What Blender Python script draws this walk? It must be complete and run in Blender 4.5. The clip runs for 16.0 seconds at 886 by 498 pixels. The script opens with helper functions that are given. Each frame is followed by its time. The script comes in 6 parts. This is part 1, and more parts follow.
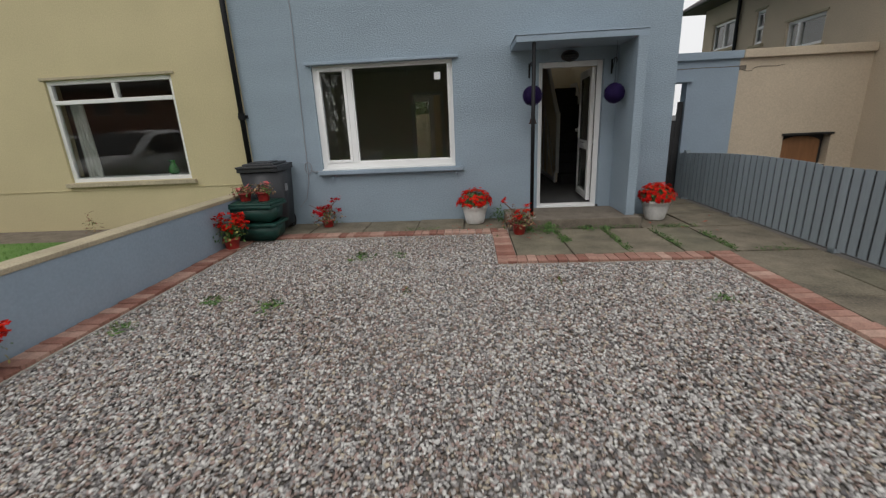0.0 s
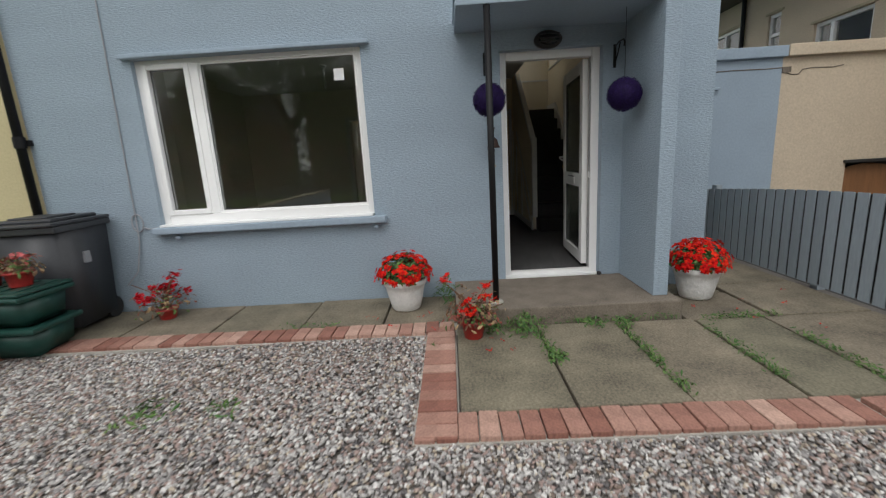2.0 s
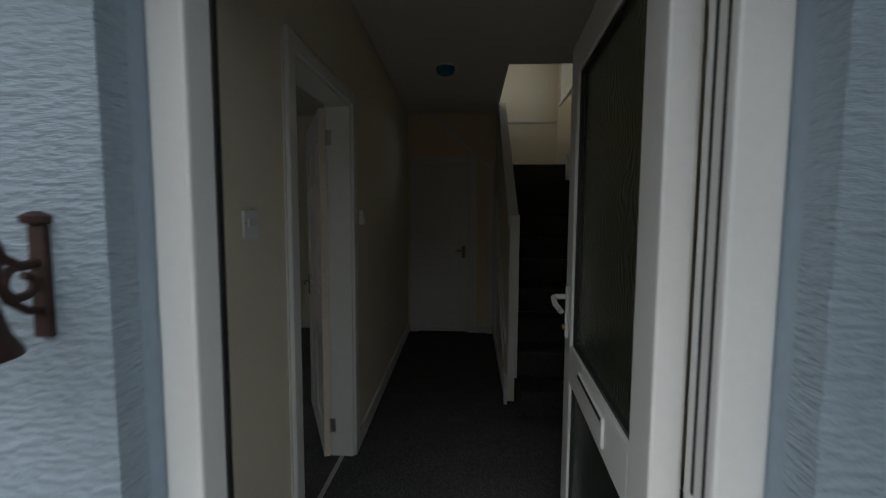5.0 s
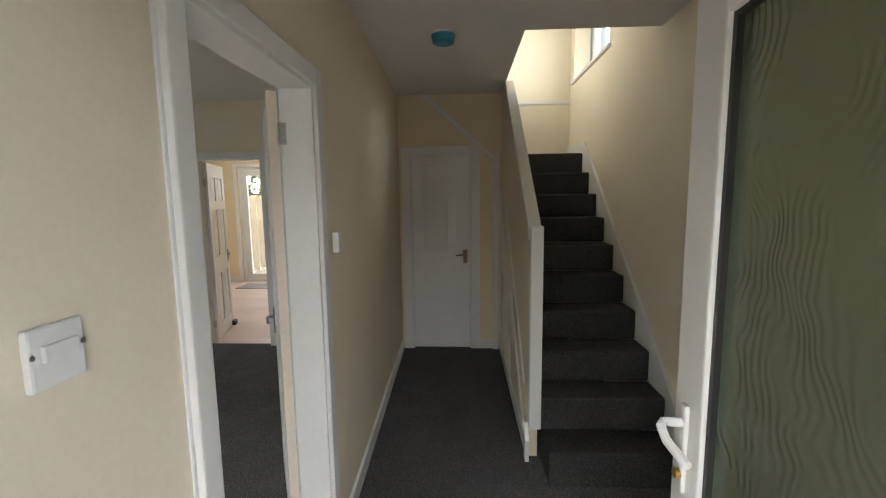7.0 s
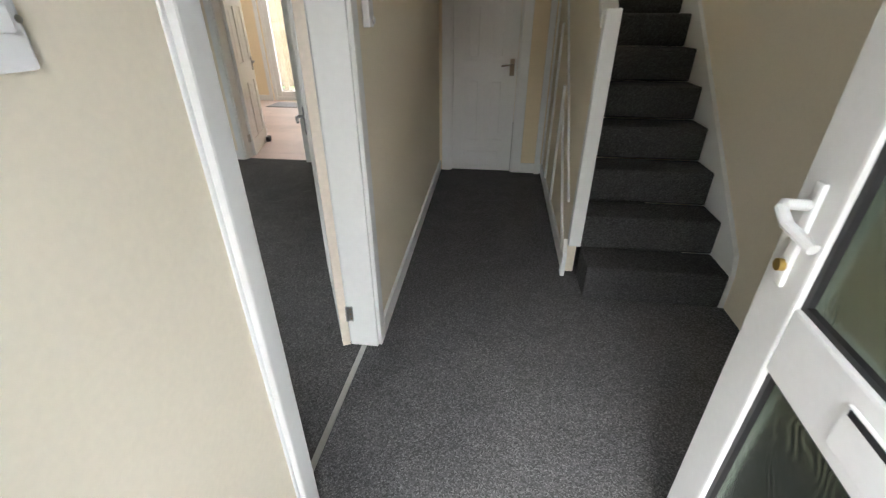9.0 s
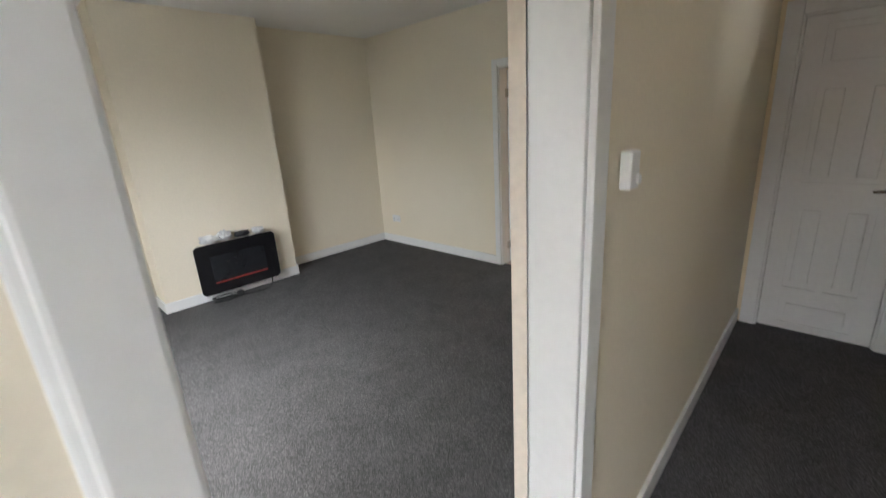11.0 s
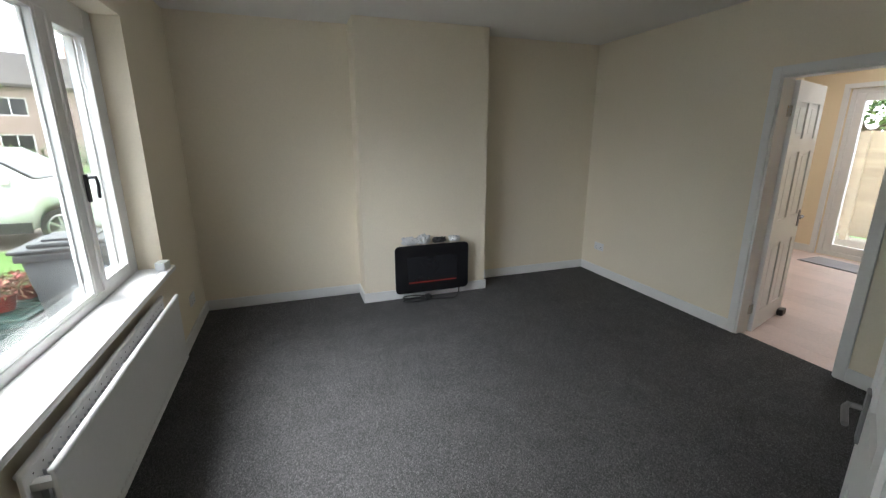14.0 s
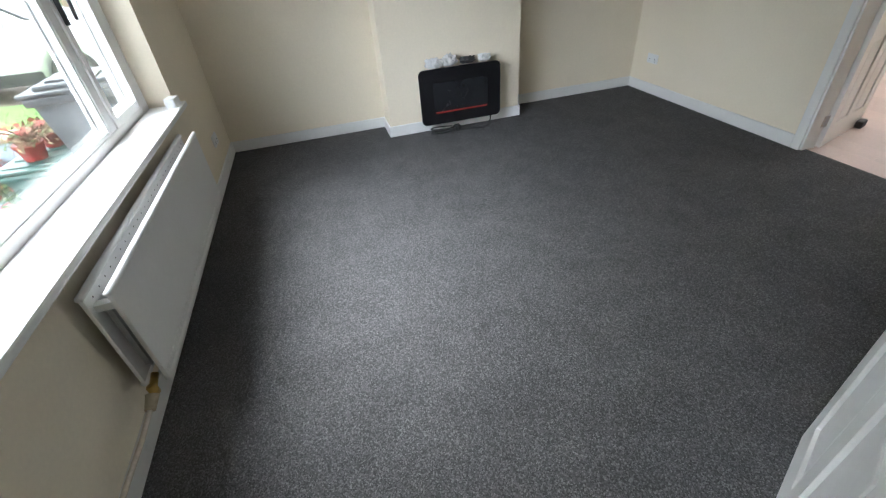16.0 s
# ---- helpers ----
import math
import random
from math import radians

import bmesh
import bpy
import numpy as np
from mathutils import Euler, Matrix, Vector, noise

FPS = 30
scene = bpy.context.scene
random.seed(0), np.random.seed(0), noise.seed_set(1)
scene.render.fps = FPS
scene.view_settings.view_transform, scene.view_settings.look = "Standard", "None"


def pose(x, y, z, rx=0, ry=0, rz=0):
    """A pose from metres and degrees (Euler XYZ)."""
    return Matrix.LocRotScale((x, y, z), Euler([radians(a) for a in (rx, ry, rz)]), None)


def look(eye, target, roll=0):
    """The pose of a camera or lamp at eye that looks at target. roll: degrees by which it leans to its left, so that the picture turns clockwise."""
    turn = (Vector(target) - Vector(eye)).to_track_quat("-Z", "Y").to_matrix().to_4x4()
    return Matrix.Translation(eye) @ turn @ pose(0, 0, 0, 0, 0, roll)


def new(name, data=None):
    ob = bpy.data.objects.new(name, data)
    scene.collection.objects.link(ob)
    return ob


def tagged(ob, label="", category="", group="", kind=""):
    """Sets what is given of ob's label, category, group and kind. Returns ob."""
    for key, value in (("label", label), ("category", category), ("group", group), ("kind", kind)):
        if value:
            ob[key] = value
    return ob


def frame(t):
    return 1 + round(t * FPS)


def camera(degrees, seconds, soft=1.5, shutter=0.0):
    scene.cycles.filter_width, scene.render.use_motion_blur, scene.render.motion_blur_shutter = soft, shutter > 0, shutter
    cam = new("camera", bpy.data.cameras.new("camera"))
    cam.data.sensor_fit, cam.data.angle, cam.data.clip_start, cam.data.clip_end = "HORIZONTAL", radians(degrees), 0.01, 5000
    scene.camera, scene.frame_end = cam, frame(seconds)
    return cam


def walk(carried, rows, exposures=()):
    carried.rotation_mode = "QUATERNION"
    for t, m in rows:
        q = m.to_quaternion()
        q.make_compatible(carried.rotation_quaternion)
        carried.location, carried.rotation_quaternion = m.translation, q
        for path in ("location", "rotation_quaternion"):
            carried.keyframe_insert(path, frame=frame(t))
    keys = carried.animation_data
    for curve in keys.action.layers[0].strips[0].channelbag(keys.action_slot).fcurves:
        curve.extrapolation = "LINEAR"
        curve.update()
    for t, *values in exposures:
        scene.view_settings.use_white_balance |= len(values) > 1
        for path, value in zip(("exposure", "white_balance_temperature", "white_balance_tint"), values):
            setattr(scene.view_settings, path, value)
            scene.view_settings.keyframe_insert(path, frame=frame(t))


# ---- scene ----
cam = camera(92.8, 16.0, soft=1.2, shutter=0.25)
PATH = [
    (0, (-0.939, -6.455, 1.278), (-1.082, -4.543, 0.71), -2.7),
    (0.5, (-0.857, -5.861, 1.245), (-1.062, -3.936, 0.741), -3.0),
    (1, (-0.769, -5.238, 1.184), (-0.903, -3.305, 0.688), -2.8),
    (1.5, (-0.626, -4.55, 1.19), (-0.653, -2.616, 0.68), -3.6),
    (2, (-0.443, -3.954, 1.144), (-0.495, -1.998, 0.73), -3.4),
    (2.5, (-0.262, -3.289, 1.118), (-0.112, -1.334, 0.722), -2.1),
    (3, (-0.089, -2.656, 1.081), (-0.016, -0.698, 0.676), -4.2),
    (3.5, (0.091, -2.041, 1.082), (0.247, -0.121, 0.544), -3.3),
    (4, (0.366, -1.545, 1.098), (0.345, 0.435, 0.628), -4.7),
    (4.5, (0.477, -1.02, 1.187), (0.328, 0.943, 0.838), -0.9),
    (5, (0.518, -0.52, 1.382), (0.388, 1.48, 1.222), 0.3),
    (7.3, (0.399, 0.18, 1.554), (0.307, 2.157, 1.267), -0.8),
    (7.5, (0.388, 0.19, 1.539), (0.307, 2.156, 1.18), -0.5),
    (8, (0.38, 0.198, 1.482), (0.322, 2.113, 0.907), -0.4),
    (8.2, (0.375, 0.2, 1.452), (0.323, 2.078, 0.765), -0.5),
    (10.3, (0.358, 0.697, 1.31), (-0.598, 2.077, 0.224), -4.5),
    (10.5, (0.353, 0.771, 1.39), (-0.746, 2.132, 0.42), -4.8),
    (10.7, (0.319, 0.846, 1.387), (-0.905, 2.207, 0.581), -4.5),
    (11, (0.248, 0.96, 1.496), (-1.1, 2.322, 0.925), -3.6),
    (11.5, (0.176, 1.056, 1.584), (-1.313, 2.363, 1.314), -3.5),
    (12, (0.163, 1.152, 1.624), (-1.586, 2.113, 1.495), -3.5),
    (12.5, (0.146, 1.223, 1.637), (-1.769, 1.785, 1.499), -1.8),
    (13, (0.045, 1.182, 1.615), (-1.882, 1.695, 1.457), -0.1),
    (13.5, (-0.089, 1.124, 1.586), (-1.958, 1.77, 1.287), -0.2),
    (14, (-0.128, 1.126, 1.552), (-1.951, 1.772, 1.045), -0.1),
    (14.5, (-0.148, 1.127, 1.512), (-1.916, 1.736, 0.802), -0.6),
    (15, (-0.162, 1.125, 1.481), (-1.869, 1.693, 0.607), -0.8),
    (15.5, (-0.181, 1.12, 1.449), (-1.81, 1.627, 0.404), -1.3),
    (16, (-0.226, 1.166, 1.425), (-1.799, 1.551, 0.252), -5.0),
]
walk(cam, [(t, look(eye, target, roll)) for t, eye, target, roll in PATH],
     [(0, 0.0, 6500, 10), (1.5, 0.15, 6450, 10), (2.5, 0.62, 6400, 9), (3.5, 0.65, 6400, 9), (4.5, 0.65, 6300, 8), (5.0, 0.55, 6100, 6), (5.4, 0.95, 6100, 7),
      (6.0, 2.2, 6200, 8), (7.0, 3.55, 6350, 10), (8.2, 3.85, 6250, 10), (10.5, 4.25, 6050, 12), (11.2, 4.05, 6200, 13), (12.0, 3.85, 6200, 12), (13.0, 3.72, 6150, 11), (14.5, 3.55, 5900, 11), (16, 4.15, 5750, 10)])

# ---- light ----
world = bpy.data.worlds.new("overcast_sky")
scene.world = world
world.use_nodes = True
wt = world.node_tree
wt.nodes.clear()
sky = wt.nodes.new("ShaderNodeTexSky")
sky.sky_type, sky.sun_disc = 'NISHITA', False
sky.sun_elevation, sky.sun_rotation = radians(52), radians(200)
sky.air_density, sky.dust_density = 1.0, 4.0
grey = wt.nodes.new("ShaderNodeHueSaturation")
grey.inputs["Saturation"].default_value, grey.inputs["Value"].default_value = 0.3, 0.10
cloud = wt.nodes.new("ShaderNodeMix")
cloud.data_type = 'RGBA'
cloud.inputs["Factor"].default_value, cloud.inputs["B"].default_value = 0.8, (1.0, 1.0, 1.0, 1)
wbg = wt.nodes.new("ShaderNodeBackground")
wbg.inputs["Strength"].default_value = 1.0
wout = wt.nodes.new("ShaderNodeOutputWorld")
wt.links.new(sky.outputs[0], grey.inputs["Color"])
wt.links.new(grey.outputs[0], cloud.inputs["A"])
wt.links.new(cloud.outputs["Result"], wbg.inputs["Color"])
wt.links.new(wbg.outputs[0], wout.inputs[0])
sun = new("sun", bpy.data.lights.new("sun", 'SUN'))
sun.data.energy, sun.data.angle, sun.data.color = 0.6, radians(40), (1.0, 0.97, 0.93)
sun.matrix_world = look((-3, -12, 16), (0, 0, 0))


def window_light(name, at, target, w, h, energy):
    """Daylight entering by a window, spread into the room from its opening."""
    d = bpy.data.lights.new(name, 'AREA')
    d.shape, d.size, d.size_y, d.energy, d.spread, d.color = 'RECTANGLE', w, h, energy, radians(80), (0.97, 0.985, 1.0)
    ob = new(name, d)
    ob.matrix_world = look(at, target)


window_light("living_window_daylight", (-2.20, 0.16, 1.45), (-3.35, 1.95, 0.05), 1.9, 1.25, 1.15)
window_light("landing_window_daylight", (1.765, 4.3, 3.22), (0.5, 4.3, 3.0), 0.92, 0.78, 1.0)

# ---- materials ----
def mat(name, col, rough=0.6, vary=0.15, scale=5.0, fine=90.0, bump=0.15, depth=0.004, metal=0.0, rand=0.0,
        tint=None, spec=0.5, stretch=(1, 1, 1), coat=0.0, sheen=0.0):
    """A surface with two scales of colour change and a fine relief."""
    m = bpy.data.materials.new(name)
    m.use_nodes = True
    nt = m.node_tree
    n, l = nt.nodes, nt.links
    p = n["Principled BSDF"]
    p.inputs["Roughness"].default_value, p.inputs["Metallic"].default_value = rough, metal
    p.inputs["Specular IOR Level"].default_value = spec
    p.inputs["Coat Weight"].default_value = coat
    p.inputs["Sheen Weight"].default_value, p.inputs["Sheen Roughness"].default_value = sheen, 0.6
    tc, mp = n.new("ShaderNodeTexCoord"), n.new("ShaderNodeMapping")
    mp.inputs["Scale"].default_value = stretch
    l.new(tc.outputs["Object"], mp.inputs[0])

    def noisy(s, detail):
        t = n.new("ShaderNodeTexNoise")
        t.inputs["Scale"].default_value, t.inputs["Detail"].default_value = s, detail
        l.new(mp.outputs[0], t.inputs["Vector"])
        return t.outputs["Fac"]

    big, small = noisy(scale, 4), noisy(fine, 3)
    add = n.new("ShaderNodeMath")
    add.operation = 'ADD'
    l.new(big, add.inputs[0]), l.new(small, add.inputs[1])
    last = add.outputs[0]
    span = n.new("ShaderNodeMapRange")
    span.inputs["From Min"].default_value, span.inputs["From Max"].default_value = 0.6, 1.4
    span.inputs["To Min"].default_value, span.inputs["To Max"].default_value = 1 - vary, 1 + vary
    l.new(last, span.inputs["Value"])
    last = span.outputs[0]
    for amount, kind, out in ((rand, "ShaderNodeObjectInfo", "Random"),):
        if amount:
            o, r, k = n.new(kind), n.new("ShaderNodeMapRange"), n.new("ShaderNodeMath")
            r.inputs["To Min"].default_value, r.inputs["To Max"].default_value = 1 - amount, 1 + amount
            k.operation = 'MULTIPLY'
            l.new(o.outputs[out], r.inputs["Value"]), l.new(r.outputs[0], k.inputs[0]), l.new(last, k.inputs[1])
            last = k.outputs[0]
    base = n.new("ShaderNodeMix")
    base.data_type = 'RGBA'
    base.inputs["A"].default_value, base.inputs["B"].default_value = (*col, 1), (*(tint or col), 1)
    l.new(big, base.inputs["Factor"])
    if rand and tint:
        o = n.new("ShaderNodeObjectInfo")
        l.new(o.outputs["Random"], base.inputs["Factor"])
    mul = n.new("ShaderNodeVectorMath")
    mul.operation = 'SCALE'
    l.new(base.outputs["Result"], mul.inputs[0]), l.new(last, mul.inputs["Scale"])
    l.new(mul.outputs[0], p.inputs["Base Color"])
    if bump:
        b = n.new("ShaderNodeBump")
        b.inputs["Strength"].default_value, b.inputs["Distance"].default_value = bump, depth
        l.new(add.outputs[0], b.inputs["Height"]), l.new(b.outputs[0], p.inputs["Normal"])
    return m


def glass(name, col=(1, 1, 1), rough=0.0, bump=0.0, scale=20.0):
    m = bpy.data.materials.new(name)
    m.use_nodes = True
    nt = m.node_tree
    p = nt.nodes["Principled BSDF"]
    p.inputs["Base Color"].default_value = (*col, 1)
    p.inputs["Transmission Weight"].default_value, p.inputs["Roughness"].default_value = 1.0, rough
    p.inputs["IOR"].default_value = 1.45
    if bump:
        t, w, b = nt.nodes.new("ShaderNodeTexCoord"), nt.nodes.new("ShaderNodeTexWave"), nt.nodes.new("ShaderNodeBump")
        w.bands_direction = 'Y'
        w.inputs["Scale"].default_value, w.inputs["Detail"].default_value, w.inputs["Distortion"].default_value = scale, 2, 48
        w.inputs["Detail Scale"].default_value = 0.4
        b.inputs["Strength"].default_value, b.inputs["Distance"].default_value = bump, 0.004
        nt.links.new(t.outputs["Object"], w.inputs["Vector"])
        nt.links.new(w.outputs["Fac"], b.inputs["Height"])
        nt.links.new(b.outputs[0], p.inputs["Normal"])
    return m


def glow(name, col, strength):
    m = bpy.data.materials.new(name)
    m.use_nodes = True
    p = m.node_tree.nodes["Principled BSDF"]
    p.inputs["Base Color"].default_value = (*col, 1)
    p.inputs["Emission Color"].default_value, p.inputs["Emission Strength"].default_value = (*col, 1), strength
    return m


def carpet(name, tones, scale):
    """Short twist pile: tufts of several greys, with faint trodden patches."""
    m = bpy.data.materials.new(name)
    m.use_nodes = True
    nt = m.node_tree
    n, l = nt.nodes, nt.links
    p = n["Principled BSDF"]
    p.inputs["Roughness"].default_value, p.inputs["Specular IOR Level"].default_value = 0.98, 0.03
    tc, tuft, ramp = n.new("ShaderNodeTexCoord"), n.new("ShaderNodeTexVoronoi"), n.new("ShaderNodeValToRGB")
    tuft.inputs["Scale"].default_value = scale
    grey = n.new("ShaderNodeSeparateColor")
    ramp.color_ramp.elements[0].position, ramp.color_ramp.elements[1].position = tones[0][0], tones[-1][0]
    for at, _ in tones[1:-1]:
        ramp.color_ramp.elements.new(at)
    for e, (_, v) in zip(ramp.color_ramp.elements, tones):
        e.color = (v * 1.01, v * 0.995, v, 1)
    patch, span, mul = n.new("ShaderNodeTexNoise"), n.new("ShaderNodeMapRange"), n.new("ShaderNodeVectorMath")
    patch.inputs["Scale"].default_value, patch.inputs["Detail"].default_value = 5.0, 6
    span.inputs["From Min"].default_value, span.inputs["From Max"].default_value = 0.3, 0.7
    span.inputs["To Min"].default_value, span.inputs["To Max"].default_value = 0.90, 1.10
    mul.operation = 'SCALE'
    bump = n.new("ShaderNodeBump")
    bump.inputs["Strength"].default_value, bump.inputs["Distance"].default_value = 0.45, 0.003
    bump.invert = True
    l.new(tc.outputs["Object"], tuft.inputs["Vector"]), l.new(tc.outputs["Object"], patch.inputs["Vector"])
    l.new(tuft.outputs["Color"], grey.inputs[0]), l.new(grey.outputs[0], ramp.inputs[0])
    l.new(patch.outputs["Fac"], span.inputs["Value"])
    l.new(ramp.outputs[0], mul.inputs[0]), l.new(span.outputs[0], mul.inputs["Scale"])
    l.new(mul.outputs[0], p.inputs["Base Color"])
    l.new(tuft.outputs["Distance"], bump.inputs["Height"]), l.new(bump.outputs[0], p.inputs["Normal"])
    return m


BLUE = mat("blue_render", (0.290, 0.362, 0.424), 0.75, 0.14, 1.3, 66, 0.65, 0.016, stretch=(0.5, 0.5, 1.5))
BLUE_SMOOTH = mat("blue_paint", (0.290, 0.363, 0.436), 0.6, 0.10, 2.0, 40, 0.25, 0.005)
YELLOW = mat("cream_render", (0.55, 0.475, 0.285), 0.8, 0.12, 0.9, 50, 0.35, 0.008)
TAN = mat("tan_render", (0.56, 0.465, 0.345), 0.8, 0.16, 0.9, 45, 0.3, 0.008)
WHITE = mat("white_plastic", (0.80, 0.80, 0.79), 0.35, 0.03, 3, 60, 0.03, 0.001)
GLOSS = mat("white_gloss_paint", (0.78, 0.78, 0.76), 0.3, 0.03, 3, 40, 0.05, 0.001)
MAGNOLIA = mat("magnolia_paint", (0.82, 0.745, 0.60), 0.7, 0.04, 1.0, 70, 0.10, 0.002)
PEACH = mat("warm_cream_paint", (0.82, 0.70, 0.50), 0.7, 0.04, 1.0, 70, 0.10, 0.002)
CEIL = mat("ceiling_white", (0.82, 0.80, 0.77), 0.85, 0.03, 1.2, 60, 0.1, 0.002)
CARPET = carpet("charcoal_carpet", ((0.0, 0.052), (0.45, 0.086), (0.75, 0.115), (0.92, 0.165), (1.0, 0.20)), 250)
STAIR_CARPET = carpet("dark_stair_carpet", ((0.0, 0.03), (0.5, 0.055), (0.85, 0.08), (1.0, 0.12)), 250)
BLACK = mat("black_paint", (0.008, 0.008, 0.009), 0.5, 0.3, 5, 60, 0.15, 0.001, spec=0.25)
BLACK_SHINE = mat("black_gloss_glass", (0.008, 0.008, 0.009), 0.16, 0.1, 3, 40, 0.0)
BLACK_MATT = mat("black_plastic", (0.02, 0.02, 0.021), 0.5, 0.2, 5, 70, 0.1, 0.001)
GREY_BIN = mat("dark_grey_bin", (0.035, 0.037, 0.042), 0.45, 0.25, 4, 80, 0.15, 0.002)
GREEN_BOX = mat("dark_green_plastic", (0.012, 0.055, 0.043), 0.42, 0.25, 5, 60, 0.1, 0.002)
CONCRETE = mat("worn_concrete", (0.215, 0.178, 0.138), 0.85, 0.6, 6.0, 110, 0.22, 0.006, tint=(0.13, 0.11, 0.088))
SLAB = mat("paving_slab", (0.255, 0.213, 0.155), 0.85, 0.65, 3.6, 65, 0.4, 0.006, rand=0.38, tint=(0.105, 0.095, 0.065))
BRICK = mat("red_edging_brick", (0.32, 0.135, 0.098), 0.85, 0.4, 9, 70, 0.4, 0.006, rand=0.28, tint=(0.36, 0.235, 0.185))
MORTAR = mat("pale_mortar", (0.38, 0.36, 0.32), 0.9, 0.25, 6, 70, 0.4, 0.008)
SOIL = mat("dark_gravel_bed", (0.17, 0.155, 0.14), 0.95, 0.4, 3, 60, 0.6, 0.02)
STONES = [mat("chipping_" + n, c, 0.75, 0.18, 25, 120, 0.2, 0.003) for n, c in (("white", (0.66, 0.64, 0.61)), ("pale_grey", (0.46, 0.44, 0.42)), ("mid_grey", (0.31, 0.29, 0.28)),
          ("pinkish", (0.36, 0.27, 0.24)), ("dark_grey", (0.14, 0.13, 0.13)), ("brown", (0.19, 0.145, 0.115)), ("cream", (0.50, 0.43, 0.34)))]
FENCE = mat("grey_blue_fence_paint", (0.29, 0.335, 0.365), 0.6, 0.14, 2, 60, 0.25, 0.003, rand=0.06, stretch=(1, 1, 0.15))
COPING = mat("stone_coping", (0.42, 0.36, 0.25), 0.85, 0.3, 3, 60, 0.3, 0.005)
LAWN = mat("lawn_green", (0.10, 0.22, 0.04), 0.9, 0.35, 1.5, 60, 0.7, 0.03, tint=(0.14, 0.25, 0.06))
ASPHALT = mat("asphalt", (0.055, 0.055, 0.057), 0.9, 0.25, 1.5, 80, 0.3, 0.005)
LEAF = [mat("plant_leaf_" + n, c, 0.55, 0.2, 8, 60, 0.1, 0.001) for n, c in (("dark", (0.035, 0.095, 0.02)), ("mid", (0.06, 0.14, 0.03)), ("light", (0.11, 0.20, 0.045)))]
WEED = [mat("weed_leaf_" + n, c, 0.6, 0.2, 8, 60, 0.1, 0.001) for n, c in (("dark", (0.04, 0.115, 0.018)), ("mid", (0.07, 0.145, 0.028)), ("light", (0.115, 0.195, 0.045)), ("yellowed", (0.30, 0.27, 0.07)))]
DRY = [mat("dry_plant_" + n, c, 0.8, 0.2, 8, 60, 0.1, 0.001) for n, c in (("brown", (0.15, 0.08, 0.045)), ("straw", (0.34, 0.23, 0.12)), ("red_brown", (0.22, 0.06, 0.04)), ("green", (0.08, 0.13, 0.03)))]
PETAL = [mat("red_petal_" + n, c, 0.7, 0.12, 8, 60, 0.05, 0.001, spec=0.12) for n, c in (("deep", (0.34, 0.004, 0.004)), ("bright", (0.54, 0.006, 0.005)), ("scarlet", (0.66, 0.025, 0.008)))]
PETAL_DEEP = [mat("crimson_petal_" + n, c, 0.7, 0.12, 8, 60, 0.05, 0.001, spec=0.12) for n, c in (("deep", (0.26, 0.004, 0.010)), ("bright", (0.46, 0.008, 0.016)))]
PETAL_PINK = [mat("wilted_pink_petal", (0.50, 0.10, 0.10), 0.6, 0.15, 8, 60, 0.05, 0.001)]
RED_POT = mat("red_plastic_pot", (0.38, 0.03, 0.025), 0.4, 0.2, 6, 60, 0.1, 0.001)
WHITE_POT = mat("white_moulded_pot", (0.76, 0.75, 0.73), 0.6, 0.12, 9, 38, 0.7, 0.012)
PURPLE = [mat("purple_topiary_" + n, c, 0.7, 0.3, 20, 90, 0.2, 0.002, spec=0.2) for n, c in (("dark", (0.013, 0.005, 0.045)), ("mid", (0.024, 0.009, 0.085)))]
IRON = mat("rusty_iron", (0.05, 0.028, 0.022), 0.6, 0.4, 12, 90, 0.3, 0.002, metal=0.4)
ROPE = mat("jute_cord", (0.38, 0.28, 0.13), 0.9, 0.2, 30, 200, 0.3, 0.001)
STEEL = mat("brushed_steel", (0.55, 0.55, 0.53), 0.35, 0.08, 10, 90, 0.05, 0.001, metal=1.0)
CHROME = mat("chrome", (0.30, 0.30, 0.31), 0.34, 0.03, 10, 90, 0.0, metal=1.0)
DARK_BRASS = mat("aged_brass", (0.13, 0.10, 0.07), 0.35, 0.1, 10, 90, 0.0, metal=1.0)
BRASS = mat("brass", (0.55, 0.38, 0.12), 0.3, 0.1, 10, 90, 0.0, metal=1.0)
WIRE = mat("grey_cable", (0.30, 0.31, 0.33), 0.6, 0.1, 10, 90, 0.0)
TAPE = mat("blue_plastic_cover", (0.02, 0.20, 0.30), 0.4, 0.15, 10, 60, 0.2, 0.002)
RED_STRIP = mat("red_flame_strip", (0.30, 0.02, 0.012), 0.3, 0.2, 10, 60, 0.0)
LAMINATE = mat("pink_beige_laminate", (0.60, 0.47, 0.42), 0.5, 0.10, 3, 50, 0.05, 0.001, rand=0.07)
GREY_MAT = mat("grey_door_mat", (0.30, 0.29, 0.30), 0.95, 0.2, 4, 180, 0.5, 0.004)
WOOD = mat("brown_wood", (0.22, 0.10, 0.04), 0.6, 0.25, 4, 60, 0.2, 0.002, stretch=(6, 6, 0.6))
FENCE_WOOD = mat("larch_lap_wood", (0.46, 0.40, 0.32), 0.8, 0.25, 3, 50, 0.3, 0.004, rand=0.12, stretch=(0.4, 4, 4))
ROOF = mat("dark_roof_tile", (0.07, 0.06, 0.055), 0.8, 0.2, 4, 40, 0.4, 0.01)
RED_BRICK = mat("house_red_brick", (0.30, 0.14, 0.10), 0.85, 0.25, 2, 30, 0.3, 0.01, tint=(0.36, 0.20, 0.14))
PALE_HOUSE = mat("pale_render", (0.34, 0.25, 0.215), 0.85, 0.1, 1, 30, 0.2, 0.006)
BARK = mat("bark", (0.10, 0.075, 0.05), 0.9, 0.3, 6, 40, 0.5, 0.02)
